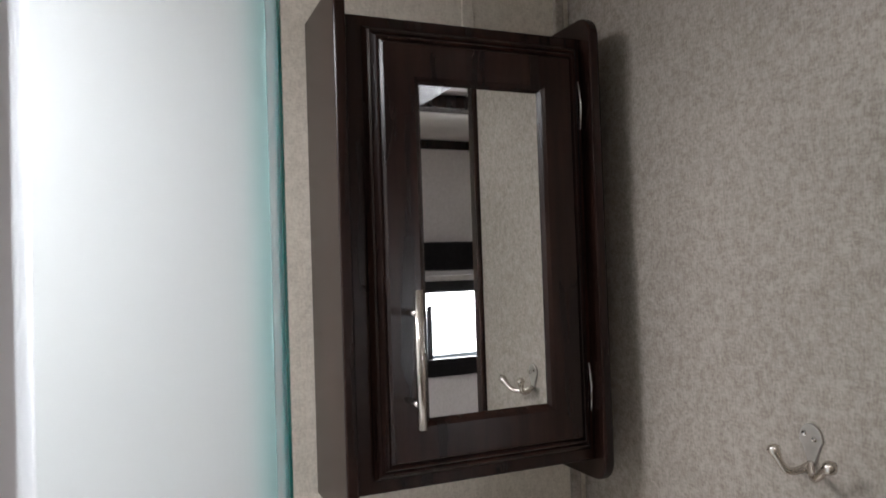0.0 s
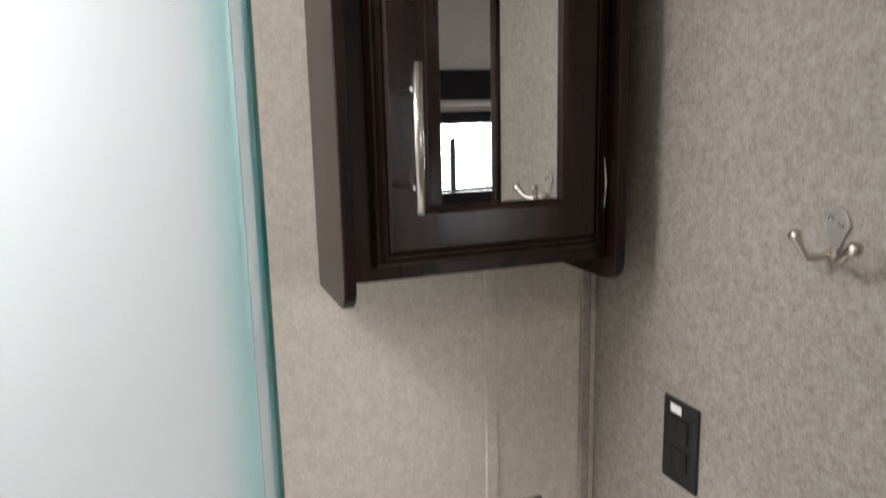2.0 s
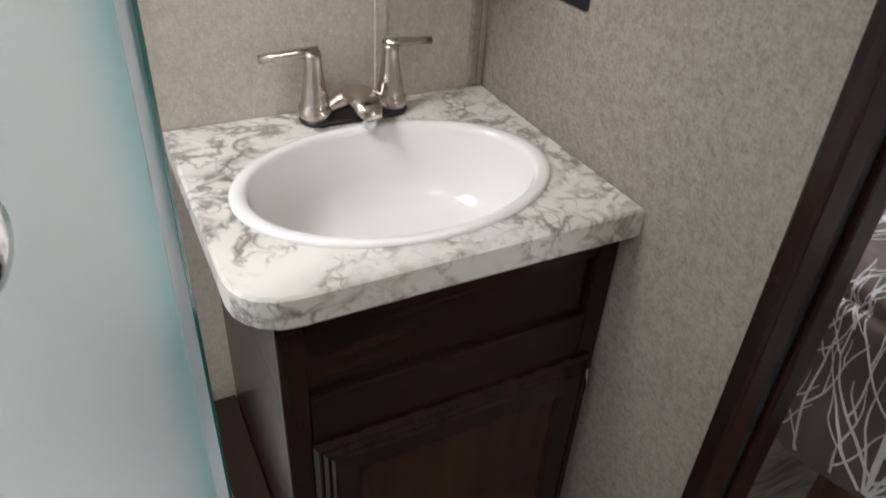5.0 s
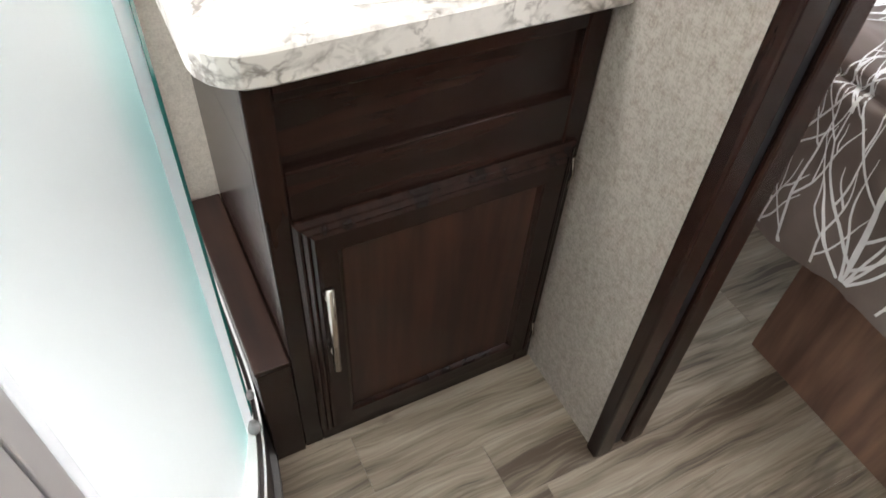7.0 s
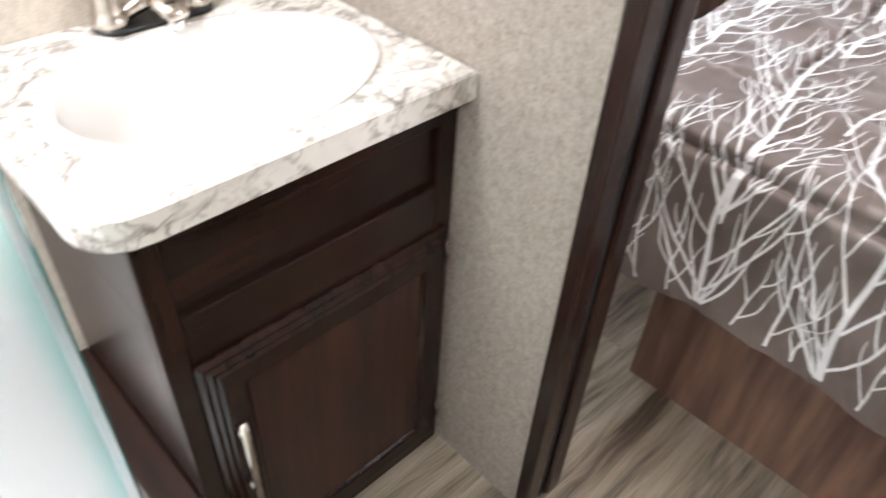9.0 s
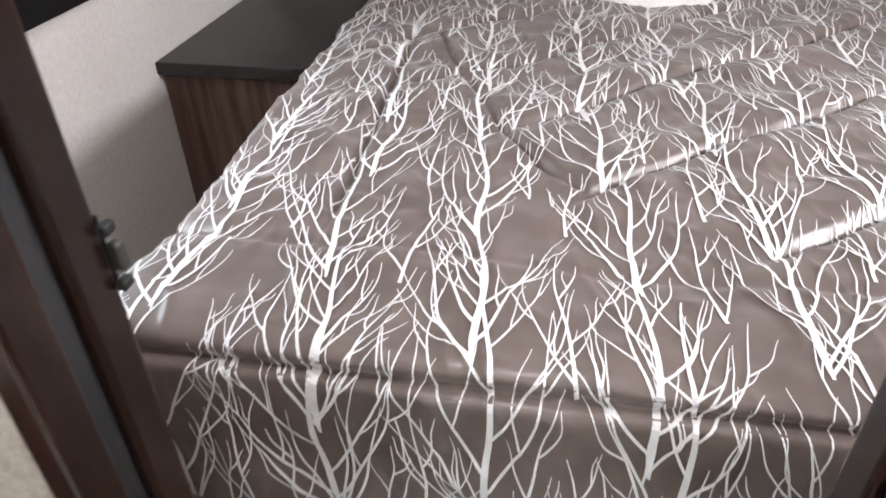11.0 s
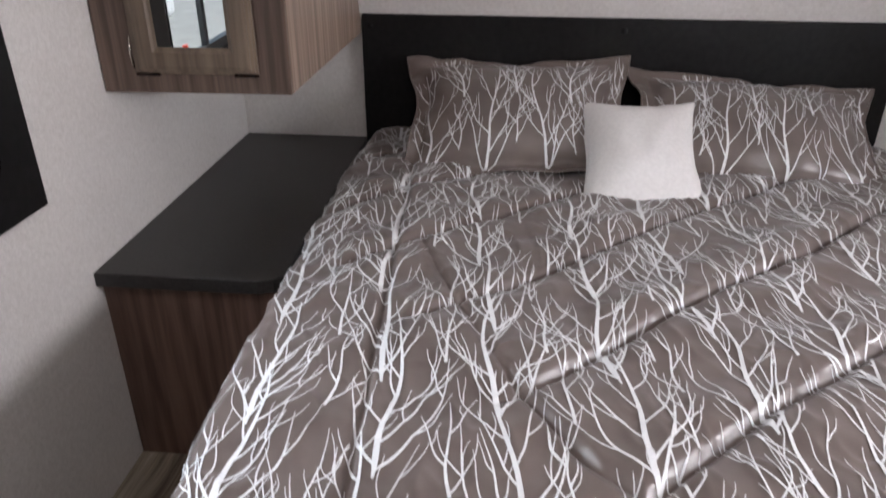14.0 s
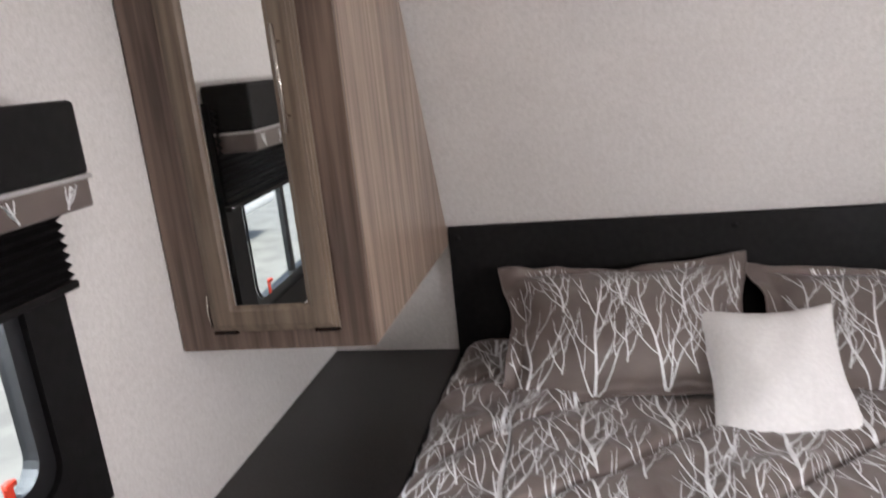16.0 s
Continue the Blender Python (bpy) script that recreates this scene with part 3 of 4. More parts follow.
def end_panel(x0, x1):
    pts, y0, y1, z0, z1, r = [], 0.942, 1.108, 1.362, 2.046, 0.03
    for cz, a0 in ((z0 + r, 180), (z1 - r, 90)):
        rng = [radians(a0 + 90 - 15 * k) for k in range(7)] if a0 == 180 else [radians(180 - 15 * k) for k in range(7)]
        pts += [(y0 + r + r * math.cos(a), cz + r * math.sin(a)) for a in rng]
    pts += [(y1, z1), (y1, z0)]
    b = prism(pts, 0, x1 - x0, 0.003)
    bmesh.ops.transform(b, matrix=Matrix(((0, 0, 1, x0), (1, 0, 0, 0), (0, 1, 0, 0), (0, 0, 0, 1))), verts=b.verts)
    return b


child("end_panel", end_panel(0.424, 0.440), M_DARK, medcab)
child("end_panel", end_panel(0.806, 0.822), M_DARK, medcab)
child("body", box(0.4405, CF, 1.392, 0.8055, 1.107, 2.016, 0.002), M_DARK, medcab)
md = framed_door(0.466, 0.796, 1.410, 2.000, CF - 0.001, 0.075, medcab, M_DARK, M_MIRROR)
bar_handle(0.508, 0.895, 1.485, 1.655, md, 0.0058, 0.053)
for z in (1.50, 1.915):
    child("hinge", tube([(0.800, CF - 0.002, z - 0.035), (0.801, CF - 0.005, z), (0.800, CF - 0.002, z + 0.035)], 0.0028, 8), M_CHROME, medcab, "polished hinge clip", True)

# ---- things on the partition wall ----
outlet = thing("wall_outlet", "black double wall outlet with a small white sticker", "outlet", (BX, 0.8820, 1.135))
child("plate", box(BX - 0.006, 0.8460, 1.073, BX - 0.0005, 0.9180, 1.197, 0.002), M_PLASTIC, outlet)
for z in (1.112, 1.156):
    rec = child("receptacle", box(BX - 0.0085, 0.8640, z - 0.016, BX - 0.0062, 0.9000, z + 0.016, 0.001), M_PLASTIC, outlet)
    for y in (0.8760, 0.8890):
        sub("slot", box(BX - 0.0089, y - 0.0012, z - 0.002, BX - 0.0086, y + 0.0012, z + 0.008), M_TOP, rec)
    sub("slot", rod((BX - 0.0090, 0.8825, z - 0.008), (BX - 0.0086, 0.8825, z - 0.008), 0.003, 10), M_TOP, rec)
child("sticker", box(BX - 0.0072, 0.8790, 1.178, BX - 0.0062, 0.9010, 1.190), M_STICK, outlet, "small white sticker")

hook = thing("robe_hook", "brushed nickel double robe hook screwed to the wall", "hook", (BX, 0.658, 1.47))
HY = 0.657
pl = []
for k in range(36):  # a teardrop plate, broad above
    a = k * math.tau / 36
    low = max(0.0, -math.sin(a))
    pl.append((HY + (0.0150 - 0.0085 * low ** 0.7) * math.cos(a), 1.475 + (0.0195 + 0.012 * low) * math.sin(a)))
b = prism(pl, 0, 0.0035, 0.001)
bmesh.ops.transform(b, matrix=Matrix(((0, 0, -1, BX - 0.0005), (1, 0, 0, 0), (0, 1, 0, 0), (0, 0, 0, 1))), verts=b.verts)
child("back_plate", b, M_DULL, hook, "dull nickel plate")
for tip, lift in ((0.6765, 0.022), (0.599, 0.017)):
    d = tip - HY
    path = []
    for k in range(17):
        f = k / 16
        path.append((BX - 0.004 - 0.036 * math.sin(f * math.pi / 2), HY + d * f ** 1.2, 1.450 - 0.007 * math.sin(min(1, f * 1.25) * math.pi) + lift * max(0.0, (f - 0.50) / 0.50) ** 1.5))
    child("prong", tube(path, [0.0042 + 0.0034 * math.exp(-((k - 15.0) / 1.9) ** 2) - (0.003 if k == 16 else 0) for k in range(17)], 14), M_NICKEL, hook, smooth=True)
for y, z in ((0.664, 1.483), (0.651, 1.478)):
    child("screw", lathe([(0.0, 0.0022), (0.0022, 0.002), (0.0035, 0.0005), (0.0036, 0)], (0, 0, 0), 12), M_CHROME, hook, "bright screw head").matrix_local = Matrix.Translation((-0.0046, y - 0.658, z - 1.47)) @ pose(0, 0, 0, 0, -90, 0)

# ---- shower ----
GE = Vector((0.305, 0.684, 0))
GD = Vector((-0.432, -0.902, 0))      # along the door, away from its free edge
ang = math.degrees(math.atan2(GD.y, GD.x))
shower = thing("shower_door", "frosted glass shower door with pale edge seal and chrome knob", "shower door", (GE.x, GE.y, 0))
shower.rotation_euler = (0, 0, radians(ang))


def gbox(x0, z0, x1, z1, y0=-0.004, y1=0.004, bevel=0.0):
    return box(x0, y0, z0, x1, y1, z1, bevel)


b = bmesh.new()
bow = [(0.0425 + 0.3075 * k / 24, 0.010 * 4 * (k / 24) * (1 - k / 24)) for k in range(25)]
rows = [[b.verts.new((x, y + d, z)) for x, y in bow] for d, z in ((-0.004, 0.20), (0.004, 0.20), (0.004, 2.02), (-0.004, 2.02))]
for p, q in zip(rows, rows[1:] + rows[:1]):
    for k in range(24):
        b.faces.new((p[k], p[k + 1], q[k + 1], q[k]))
for k in (0, 24):
    b.faces.new([p[k] for p in rows])
sub("glass_panel", b, M_GLASS, shower, smooth=False)
sub("edge_seal", gbox(0.0095, 0.20, 0.042, 2.02, -0.004, 0.0045), M_SEAL, shower, "pale translucent seal strip")
sub("glass_edge", gbox(0.0, 0.20, 0.009, 2.02, -0.0045, 0.0050), M_EDGE, shower, "teal polished glass edge")
for k, (x0, x1, d) in enumerate(((0.3505, 0.3615, 0.009), (0.362, 0.3645, 0.006), (0.365, 0.388, 0.012), (0.3885, 0.391, 0.007), (0.3915, 0.428, 0.013))):
    sub("frame_profile", gbox(x0, 0.17, x1, 2.04, -d, d, 0.002), M_PLASTIC if k in (1, 3) else M_SEAL if k == 0 else M_POST, shower, "dark slot gasket" if k in (1, 3) else "pale aluminium post")
kn = sub("knob", rod((0.319, 0.006, 1.172), (0.319, 0.032, 1.172), 0.011, 20), M_CHROME, shower, "polished chrome knob", True)
b = lathe([(0.0, 0.0), (0.014, 0.0), (0.0225, 0.004), (0.0250, 0.010), (0.0235, 0.0145), (0.013, 0.0165), (0.0, 0.017)], (0, 0, 0), 32)
bmesh.ops.transform(b, matrix=pose(0.319, 0.030, 1.172, -90, 0, 0), verts=b.verts)
sub("knob_head", b, M_CHROME, kn, smooth=True)
sub("bottom_roller", lathe([(0.0, 0.0), (0.010, 0.0), (0.012, 0.006), (0.010, 0.016), (0.0, 0.018)], (0.03, 0.012, 0.196), 20), M_GREY, shower, "small grey plastic roller", True)
sub("bottom_roller", lathe([(0.0, 0.0), (0.006, 0.0), (0.007, 0.006), (0.006, 0.012), (0.0, 0.013)], (0.004, 0.010, 0.255), 20), M_GREY, shower, "small grey plastic clip", True)
side = tagged(part("glass_partition", box(0, -0.004, 0.2, 0.75, 0.004, 2.02), M_GLASS), "fixed frosted glass shower partition beyond the metal post", "partition")
post_end = GE + GD * 0.44
side.matrix_world = Matrix.Translation((post_end.x, post_end.y, 0)) @ pose(0, 0, 0, 0, 0, 190)

pan = thing("shower_pan", "white curved shower pan with a dark skirt band", "shower pan", (-0.475, 0.8, 0))
PC, PR = (-0.475, 0.80), 0.80


def pan_outline(r):
    pts = [(PC[0] + r * math.cos(radians(a)), PC[1] + r * math.sin(radians(a))) for a in range(-90, 1, 3)]
    return pts + [(PC[0] + r, 1.108), (-1.2, 1.108), (-1.2, PC[1] - r)]


def pan_band(z0, z1, r0, r1):
    b = bmesh.new()
    o, i = pan_outline(r0)[:32], pan_outline(r1)[:32]
    rows = [[b.verts.new((x, y, z)) for x, y in pts] for pts, z in ((o, z0), (o, z1), (i, z1), (i, z0))]
    for a, c in zip(rows, rows[1:] + rows[:1]):
        for k in range(len(a) - 1):
            b.faces.new((a[k], a[k + 1], c[k + 1], c[k]))
    return b


child("floor_tray", prism(pan_outline(PR - 0.05), 0.0, 0.11, 0), M_PAN, pan)
child("rim", pan_band(0.0, 0.185, PR - 0.0085, PR - 0.051), M_PAN, pan)
child("skirt", pan_band(0.0, 0.165, PR - 0.001, PR - 0.0080), M_SKIRT, pan, "dark grey-brown skirt band")
child("bead", pan_band(0.160, 0.169, PR + 0.003, PR - 0.0008), M_PAN, pan, "thin pale edge bead")
child("floor_bead", pan_band(0.0, 0.02, PR + 0.012, PR - 0.0008), M_GREY, pan, "grey floor bead")
tagged(part("shower_surround", box(-1.245, 1.096, 0.11, 0.318, 1.1095, 2.30, 0.003), M_PAN), "glossy white plastic shower wall surround", "shower wall")
tagged(part("shower_surround", box(-1.2495, -0.05, 0.11, -1.236, 1.095, 2.30, 0.003), M_PAN), "glossy white plastic shower side surround", "shower wall")

# ---- bed ----
bed = thing("platform_bed", "walnut laminate platform bed on the plank floor", "bed", (2.4, -0.14, 0))
child("front_panel", box(1.347, -0.79, 0.0, 1.365, 0.507, 0.36, 0.002), M_BEDWOOD, bed)
child("side_panel", box(1.3655, 0.489, 0.0, 3.6, 0.507, 0.36, 0.002), M_BEDWOOD, bed)
child("side_panel", box(1.3655, -0.79, 0.0, 3.6, -0.772, 0.36, 0.002), M_BEDWOOD, bed)
child("deck", box(1.36, -0.80, 0.3605, 3.6, 0.515, 0.38), M_BEDWOOD, bed)
tagged(part("mattress", box(1.30, -0.98, 0.381, 3.58, 0.66, 0.655, 0.05, 4), M_PILLOW), "white mattress hidden under the comforter", "mattress")

AF, BR = 1.262, -1.03


def b_left(x):
    t = min(1, max(0, (x - 1.4) / 0.8))
    return 0.704 + 0.036 * t * t * (3 - 2 * t)


def over(d, r=0.05):
    q = r * math.pi / 2
    if d <= 0:
        return 0.0, 0.0, 0.0
    if d < q:
        return r * math.sin(d / r), r * (1 - math.cos(d / r)), d / q
    return r + (d - q) * 0.03, r + (d - q), 1.0


def stitch(d, width=0.012, puff=0.07):
    """The pull of one stitched line at a distance, with the puffed wadding beside it."""
    return math.exp(-(d / width) ** 2) - 0.40 * math.exp(-((d - puff) / 0.05) ** 2)


def seam_dip(a, b):
    """How deep the quilting pulls the cloth in at a place: slanting lines that end in a chevron, and the lines along foot and side."""
    dip = 0.0
    fade = min(1.0, max(0.0, (a - 1.50) / 0.16))
    fade = fade * fade * (3 - 2 * fade)
    if fade:
        slant = a + 0.9 * b + 0.012 * math.sin(9 * b) - 1.755
        k = round(slant / 0.42)
        end = 0.05 + 0.20 * k
        on = 1 / (1 + math.exp((b - end) / 0.012)) if -1 < k < 4 else 1.0
        dip += fade * on * stitch(abs(slant - 0.42 * k) * 0.74)
        # the short arm of each chevron climbs to the end of the next line
        u = (b - 0.05) / 0.20
        arm = 1.74 + 0.27 * u ** 1.5 if u > 0 else 9.0
        if -0.05 < u < 2.1:
            dip += 0.8 * fade * math.exp(-((a - arm) * 0.6 / 0.012) ** 2) * (1.0 if u < 1 else 0.45)
    foot = a - 1.485 + 0.014 * math.sin(5 * b + 1) + 0.03 * noise.noise((b * 3, 2.0, 0.5))
    dip += (0.42 + 0.25 * math.sin(2.2 * b - 2)) * math.exp(-(foot / 0.013) ** 2) + 1.2 * math.exp(-((a - (AF - 0.045)) / 0.009) ** 2)
    dip += 0.7 * math.exp(-((b - 0.52 - 0.06 * (a - 2.2)) / 0.009) ** 2) * fade
    return dip


def cloth(a, b, lift=0.0):
    """The comforter's surface: a along the bed, b across it; past the edges it hangs down."""
    bl = b_left(a)
    ox, dx, tx = over(AF - a)
    oy, dy, ty = over(b - bl) if b > bl else over(BR - b)
    x = max(a, AF) - ox
    y = min(max(b, BR), bl) + (oy if b > bl else -oy)
    drop = max(dx, dy) + 0.25 * min(dx, dy)
    w = noise.noise((a * 3.1, b * 3.1, 1.7)) * 0.014 + noise.noise((a * 10 + 5, b * 4.5 + a * 2, 4.2)) * 0.010 + noise.noise((a * 22, b * 17, 9.2)) * 0.0032 + (1 - abs(noise.noise((a * 7 + b * 3, b * 15 - a * 5, 3.3)))) ** 6 * 0.005
    if tx > 0 or ty > 0:
        w += (0.014 * math.sin(b * 16 + 2 * noise.noise((b * 4, 0, 0))) * tx * min(1, dx / 0.25)) + (0.012 * math.sin(a * 14 + 1) * ty * min(1, dy / 0.25))
    h = w - 0.021 * seam_dip(a, b) + lift
    cx, cy = math.sin(tx * math.pi / 2), math.sin(ty * math.pi / 2)
    nx, ny, nz = -cx, (cy if b > bl else -cy), max(0.0, 1 - max(cx, cy) ** 2) ** 0.5
    n = (nx * nx + ny * ny + nz * nz) ** 0.5
    z = 0.722 - 0.016 * (max(a, AF) - 1.3) - drop
    if min(dx, dy) > 0.02:
        x += min(dx, dy) * 0.35
        y -= (min(dx, dy) * 0.45) * (1 if b > bl else -1)
    return (x + h * nx / n, y + h * ny / n, z + h * nz / n)


A0, A1, B0, B1 = 0.915, 3.57, -1.34, 1.04
comforter = thing("comforter", "quilted taupe satin comforter with a white branch print", "comforter", (2.4, -0.14, 0.7))
bm = grid_mesh(440, 400, lambda i, j: cloth(A0 + (A1 - A0) * i, B0 + (B1 - B0) * j))
child("cloth", bm, M_FABRIC, comforter, smooth=True)

# white branch print: slender ribbons that follow the cloth
twig_random = random.Random(11)


def limb(out, p, angle, end, length, w0, w1):
    """One slender bowed line from a place; returns its points with their directions."""
    r = twig_random
    n = max(6, int(length / 0.008))
    wave, phase = r.uniform(0.08, 0.22), r.uniform(0, 6.28)
    pts, way = [p], []
    for i in range(n):
        f = (i + 1) / n
        a = angle + (end - angle) * (1 - (1 - f) ** 1.7) + wave * math.sin(phase + 7 * f) * min(1, 3 * f) + r.gauss(0, 0.02)
        pts.append((pts[-1][0] + math.cos(a) * length / n, pts[-1][1] + math.sin(a) * length / n))
        way.append((pts[-1], a))
    out.append((pts, w0, w1))
    return way


def grow(out, p, angle, length, w0, depth, fan=True):
    """A leafless tree: stems that fan out low on the trunk and bow back to the upright, each with a few twigs."""
    r = twig_random
    trunk = limb(out, p, angle, angle * 0.3 + r.uniform(-0.08, 0.08), length, w0, w0 * 0.22)
    if not depth:
        return
    side = r.choice((-1, 1))
    spots = (0.02, 0.07, 0.17, 0.27, 0.37, 0.48, 0.60, 0.73, 0.86) if fan else (0.05, 0.30, 0.58)
    for s in spots:
        f = min(0.95, max(0.01, s + r.uniform(-0.025, 0.025)))
        q, ka = trunk[int(f * len(trunk))]
        side = -side if r.random() < 0.85 else side
        reach = length * (0.55 * (1 - f) ** 0.8 + 0.14) * r.uniform(0.75, 1.15)
        bw = max(0.0040, w0 * (1 - 0.6 * f) * 0.50)
        stem = limb(out, q, ka + side * r.uniform(0.50, 0.88), ka * 0.4 + side * r.uniform(0.05, 0.35), reach, bw, 0.0013)
        if depth > 1:
            turn_to = side
            for g in ((0.28, 0.58) if reach > 0.15 else (0.38,)):
                g = min(0.9, max(0.1, g + r.uniform(-0.08, 0.08)))
                tq, ta = stem[int(g * len(stem))]
                turn_to = -turn_to if r.random() < 0.7 else turn_to
                limb(out, tq, ta + turn_to * r.uniform(0.45, 0.85), ta * 0.5 + turn_to * r.uniform(-0.1, 0.30), reach * (1 - 0.5 * g) * r.uniform(0.40, 0.70), max(0.0028, bw * 0.62), 0.0011)


def ribbons(lines, surface, inside):
    b = bmesh.new()
    for pts, w0, w1 in lines:
        prev = None
        n = len(pts) - 1
        for i, (u, v) in enumerate(pts):
            c = pts[min(i + 1, n)]
            d = pts[max(i - 1, 0)]
            du, dv = c[0] - d[0], c[1] - d[1]
            k = math.hypot(du, dv) or 1
            f = i / n
            w = (w1 + (w0 - w1) * (1 - f) ** 0.85) / 2
            if w0 > 0.0120:
                w *= min(1.0, 0.35 + 6 * f)
            l, rr = (u - dv / k * w, v + du / k * w), (u + dv / k * w, v - du / k * w)
            if not (inside(*l) and inside(*rr)):
                prev = None
                continue
            cur = (b.verts.new(surface(*l)), b.verts.new(surface(*rr)))
            if prev:
                b.faces.new((prev[0], prev[1], cur[1], cur[0]))
            prev = cur
    return b


lines = []
for col in range(-7, 5):
    for row in range(10):
        a = 0.930 if row == 0 else 0.960 + 0.29 * row + (-0.12 if col % 2 else 0.02) + twig_random.uniform(-0.03, 0.03)
        b0 = 0.200 + 0.228 * col + 0.11 * (a - 1.43) + twig_random.uniform(-0.014, 0.014)
        grow(lines, (a, b0), 0.11 + twig_random.uniform(-0.10, 0.10), (0.52 if row == 0 else 0.43) * twig_random.uniform(0.92, 1.10), 0.0122, 2)
        shift = 0.114 + twig_random.uniform(-0.02, 0.02)
        grow(lines, (a + (0.0 if row == 0 else twig_random.uniform(0.06, 0.16)), b0 + shift), 0.11 + twig_random.uniform(-0.2, 0.2), 0.25 * twig_random.uniform(0.8, 1.2), 0.0062, 2, False)
        if row and twig_random.random() < 0.5:
            grow(lines, (a + 0.12 + twig_random.uniform(-0.03, 0.03), b0 - 0.075), 0.11 + twig_random.uniform(-0.2, 0.2), 0.17, 0.0050, 1, False)
        if row == 0:
            for k in range(5):
                lean = twig_random.choice((-1, 1)) * twig_random.uniform(0.25, 0.8)
                limb(lines, (a, b0 + 0.012 * lean), 0.1 + lean, 0.1 + lean * 0.3, twig_random.uniform(0.14, 0.30), 0.0055, 0.0012)
            for k in range(2):
                grow(lines, (a, b0 + 0.06 + 0.10 * k + twig_random.uniform(-0.02, 0.02)), twig_random.uniform(-0.4, 0.5), twig_random.uniform(0.10, 0.2), 0.0048, 1, False)
child("branch_print", ribbons(lines, lambda a, b: cloth(a, b, 0.0018), lambda a, b: A0 + 0.004 < a < A1 - 0.01 and B0 + 0.01 < b < B1 - 0.01), M_PRINT, comforter, "white branch pattern")["kind"] = "stuff"


def pillow_surface(w, h, t, seed, slack, pinch, core=1.0):
    def fn(u, v, lift=0.0, back=False):
        """u, v from -1 to 1."""
        fu, fv = min(1, abs(u) / core), min(1, abs(v) / core)
        body = (max(0, 1 - fu ** 2.6) ** 0.6) * (max(0, 1 - fv ** 2.4) ** 0.6)
        rim = max(0.0, (max(abs(u), abs(v)) - core) / (1.001 - core)) if core < 1 else 0.0
        x = w * u * (1 - pinch * (1 - v * v)) * (1 + slack * 0.6 * math.sin(7 * v + seed))
        y = h * v * (1 - pinch * 0.9 * (1 - u * u)) * (1 + slack * math.sin(5 * u + seed))
        k = slack * 40 * (0.5 + 0.5 * max(abs(u), abs(v)) ** 4)
        z = t * body * (1 + 0.12 * noise.noise((u * 2 + seed, v * 2, 1))) + 0.010 * k * noise.noise((u * 5, v * 5, seed)) + lift + 0.006 * rim * math.sin(4 * (u - v) + 3 * u * v + seed) + 0.030 * rim * noise.noise((u * 3.5, v * 3.5, seed + 3))
        return (x, y, (z - lift - 0.0045 if rim > 0 else -z * 0.7) if back else z)
    return fn


def pillow(name, label, w, h, t, m, material, seed, printed=True, category="pillow"):
    fn = pillow_surface(w, h, t, seed, 0.025 if printed else 0.008, 0.13 if printed else 0.16, 0.87 if printed else 1.0)
    b = grid_mesh(60, 46, lambda i, j: fn(2 * i - 1, 2 * j - 1))
    join(b, grid_mesh(60, 46, lambda i, j: fn(2 * i - 1, 2 * j - 1, 0, True)))
    bmesh.ops.remove_doubles(b, verts=b.verts, dist=0.0005)
    ob = thing(name, label, category)
    ob.matrix_world = m
    sub("cover", b, material, ob, smooth=True)
    hem = [fn(u, v) for u, v in [(-1 + k / 10, -1) for k in range(20)] + [(1, -1 + k / 10) for k in range(20)] + [(1 - k / 10, 1) for k in range(20)] + [(-1, 1 - k / 10) for k in range(21)]]
    sub("seam_piping", tube(hem, 0.0035, 8), material, ob, smooth=True)
    if printed:
        ln = []
        for col in range(-2, 2):
            x0 = (col + 0.45) * 0.205 + twig_random.uniform(-0.02, 0.02)
            grow(ln, (-h - 0.02, x0), twig_random.uniform(-0.12, 0.12), 0.46, 0.0105, 2)
            grow(ln, (0.02 + twig_random.uniform(-0.04, 0.04), x0 + 0.10), twig_random.uniform(-0.12, 0.12), 0.30, 0.0085, 2)
            grow(ln, (-h + twig_random.uniform(0.0, 0.12), x0 + 0.10), twig_random.uniform(-0.2, 0.2), 0.20, 0.0052, 1, False)
        rb = ribbons(ln, lambda a, c: fn(c / w, a / h, 0.0022), lambda a, c: abs(a) < h * 0.985 and abs(c) < w * 0.985)
        sub("branch_print", rb, M_PRINT, ob, "white branch pattern")["kind"] = "stuff"
    return ob


def axes(center, up, roll=0.0):
    y = Vector(up).normalized()
    x = Vector((0, -1, 0))
    z = x.cross(y)
    m = Matrix((x, y, z)).transposed().to_4x4()
    m.translation = center
    return m @ pose(0, 0, 0, 0, 0, roll)


pillow("bed_pillow", "taupe satin pillow sham with a white branch print against the headboard", 0.402, 0.270, 0.090, axes((3.315, 0.238, 0.825), (0.40, 0, 0.27), 1.5), M_FABRIC, 3)
pillow("bed_pillow", "slumped taupe satin pillow sham with a white branch print", 0.42, 0.26, 0.085, axes((3.315, -0.545, 0.795), (0.42, 0, 0.235), -5), M_FABRIC, 8)
pillow("throw_cushion", "small square off-white textured throw cushion on the bed", 0.196, 0.248, 0.088, axes((3.108, -0.148, 0.760), (0.357, 0, 0.2), 0.5), M_PILLOW, 5, False, "cushion")

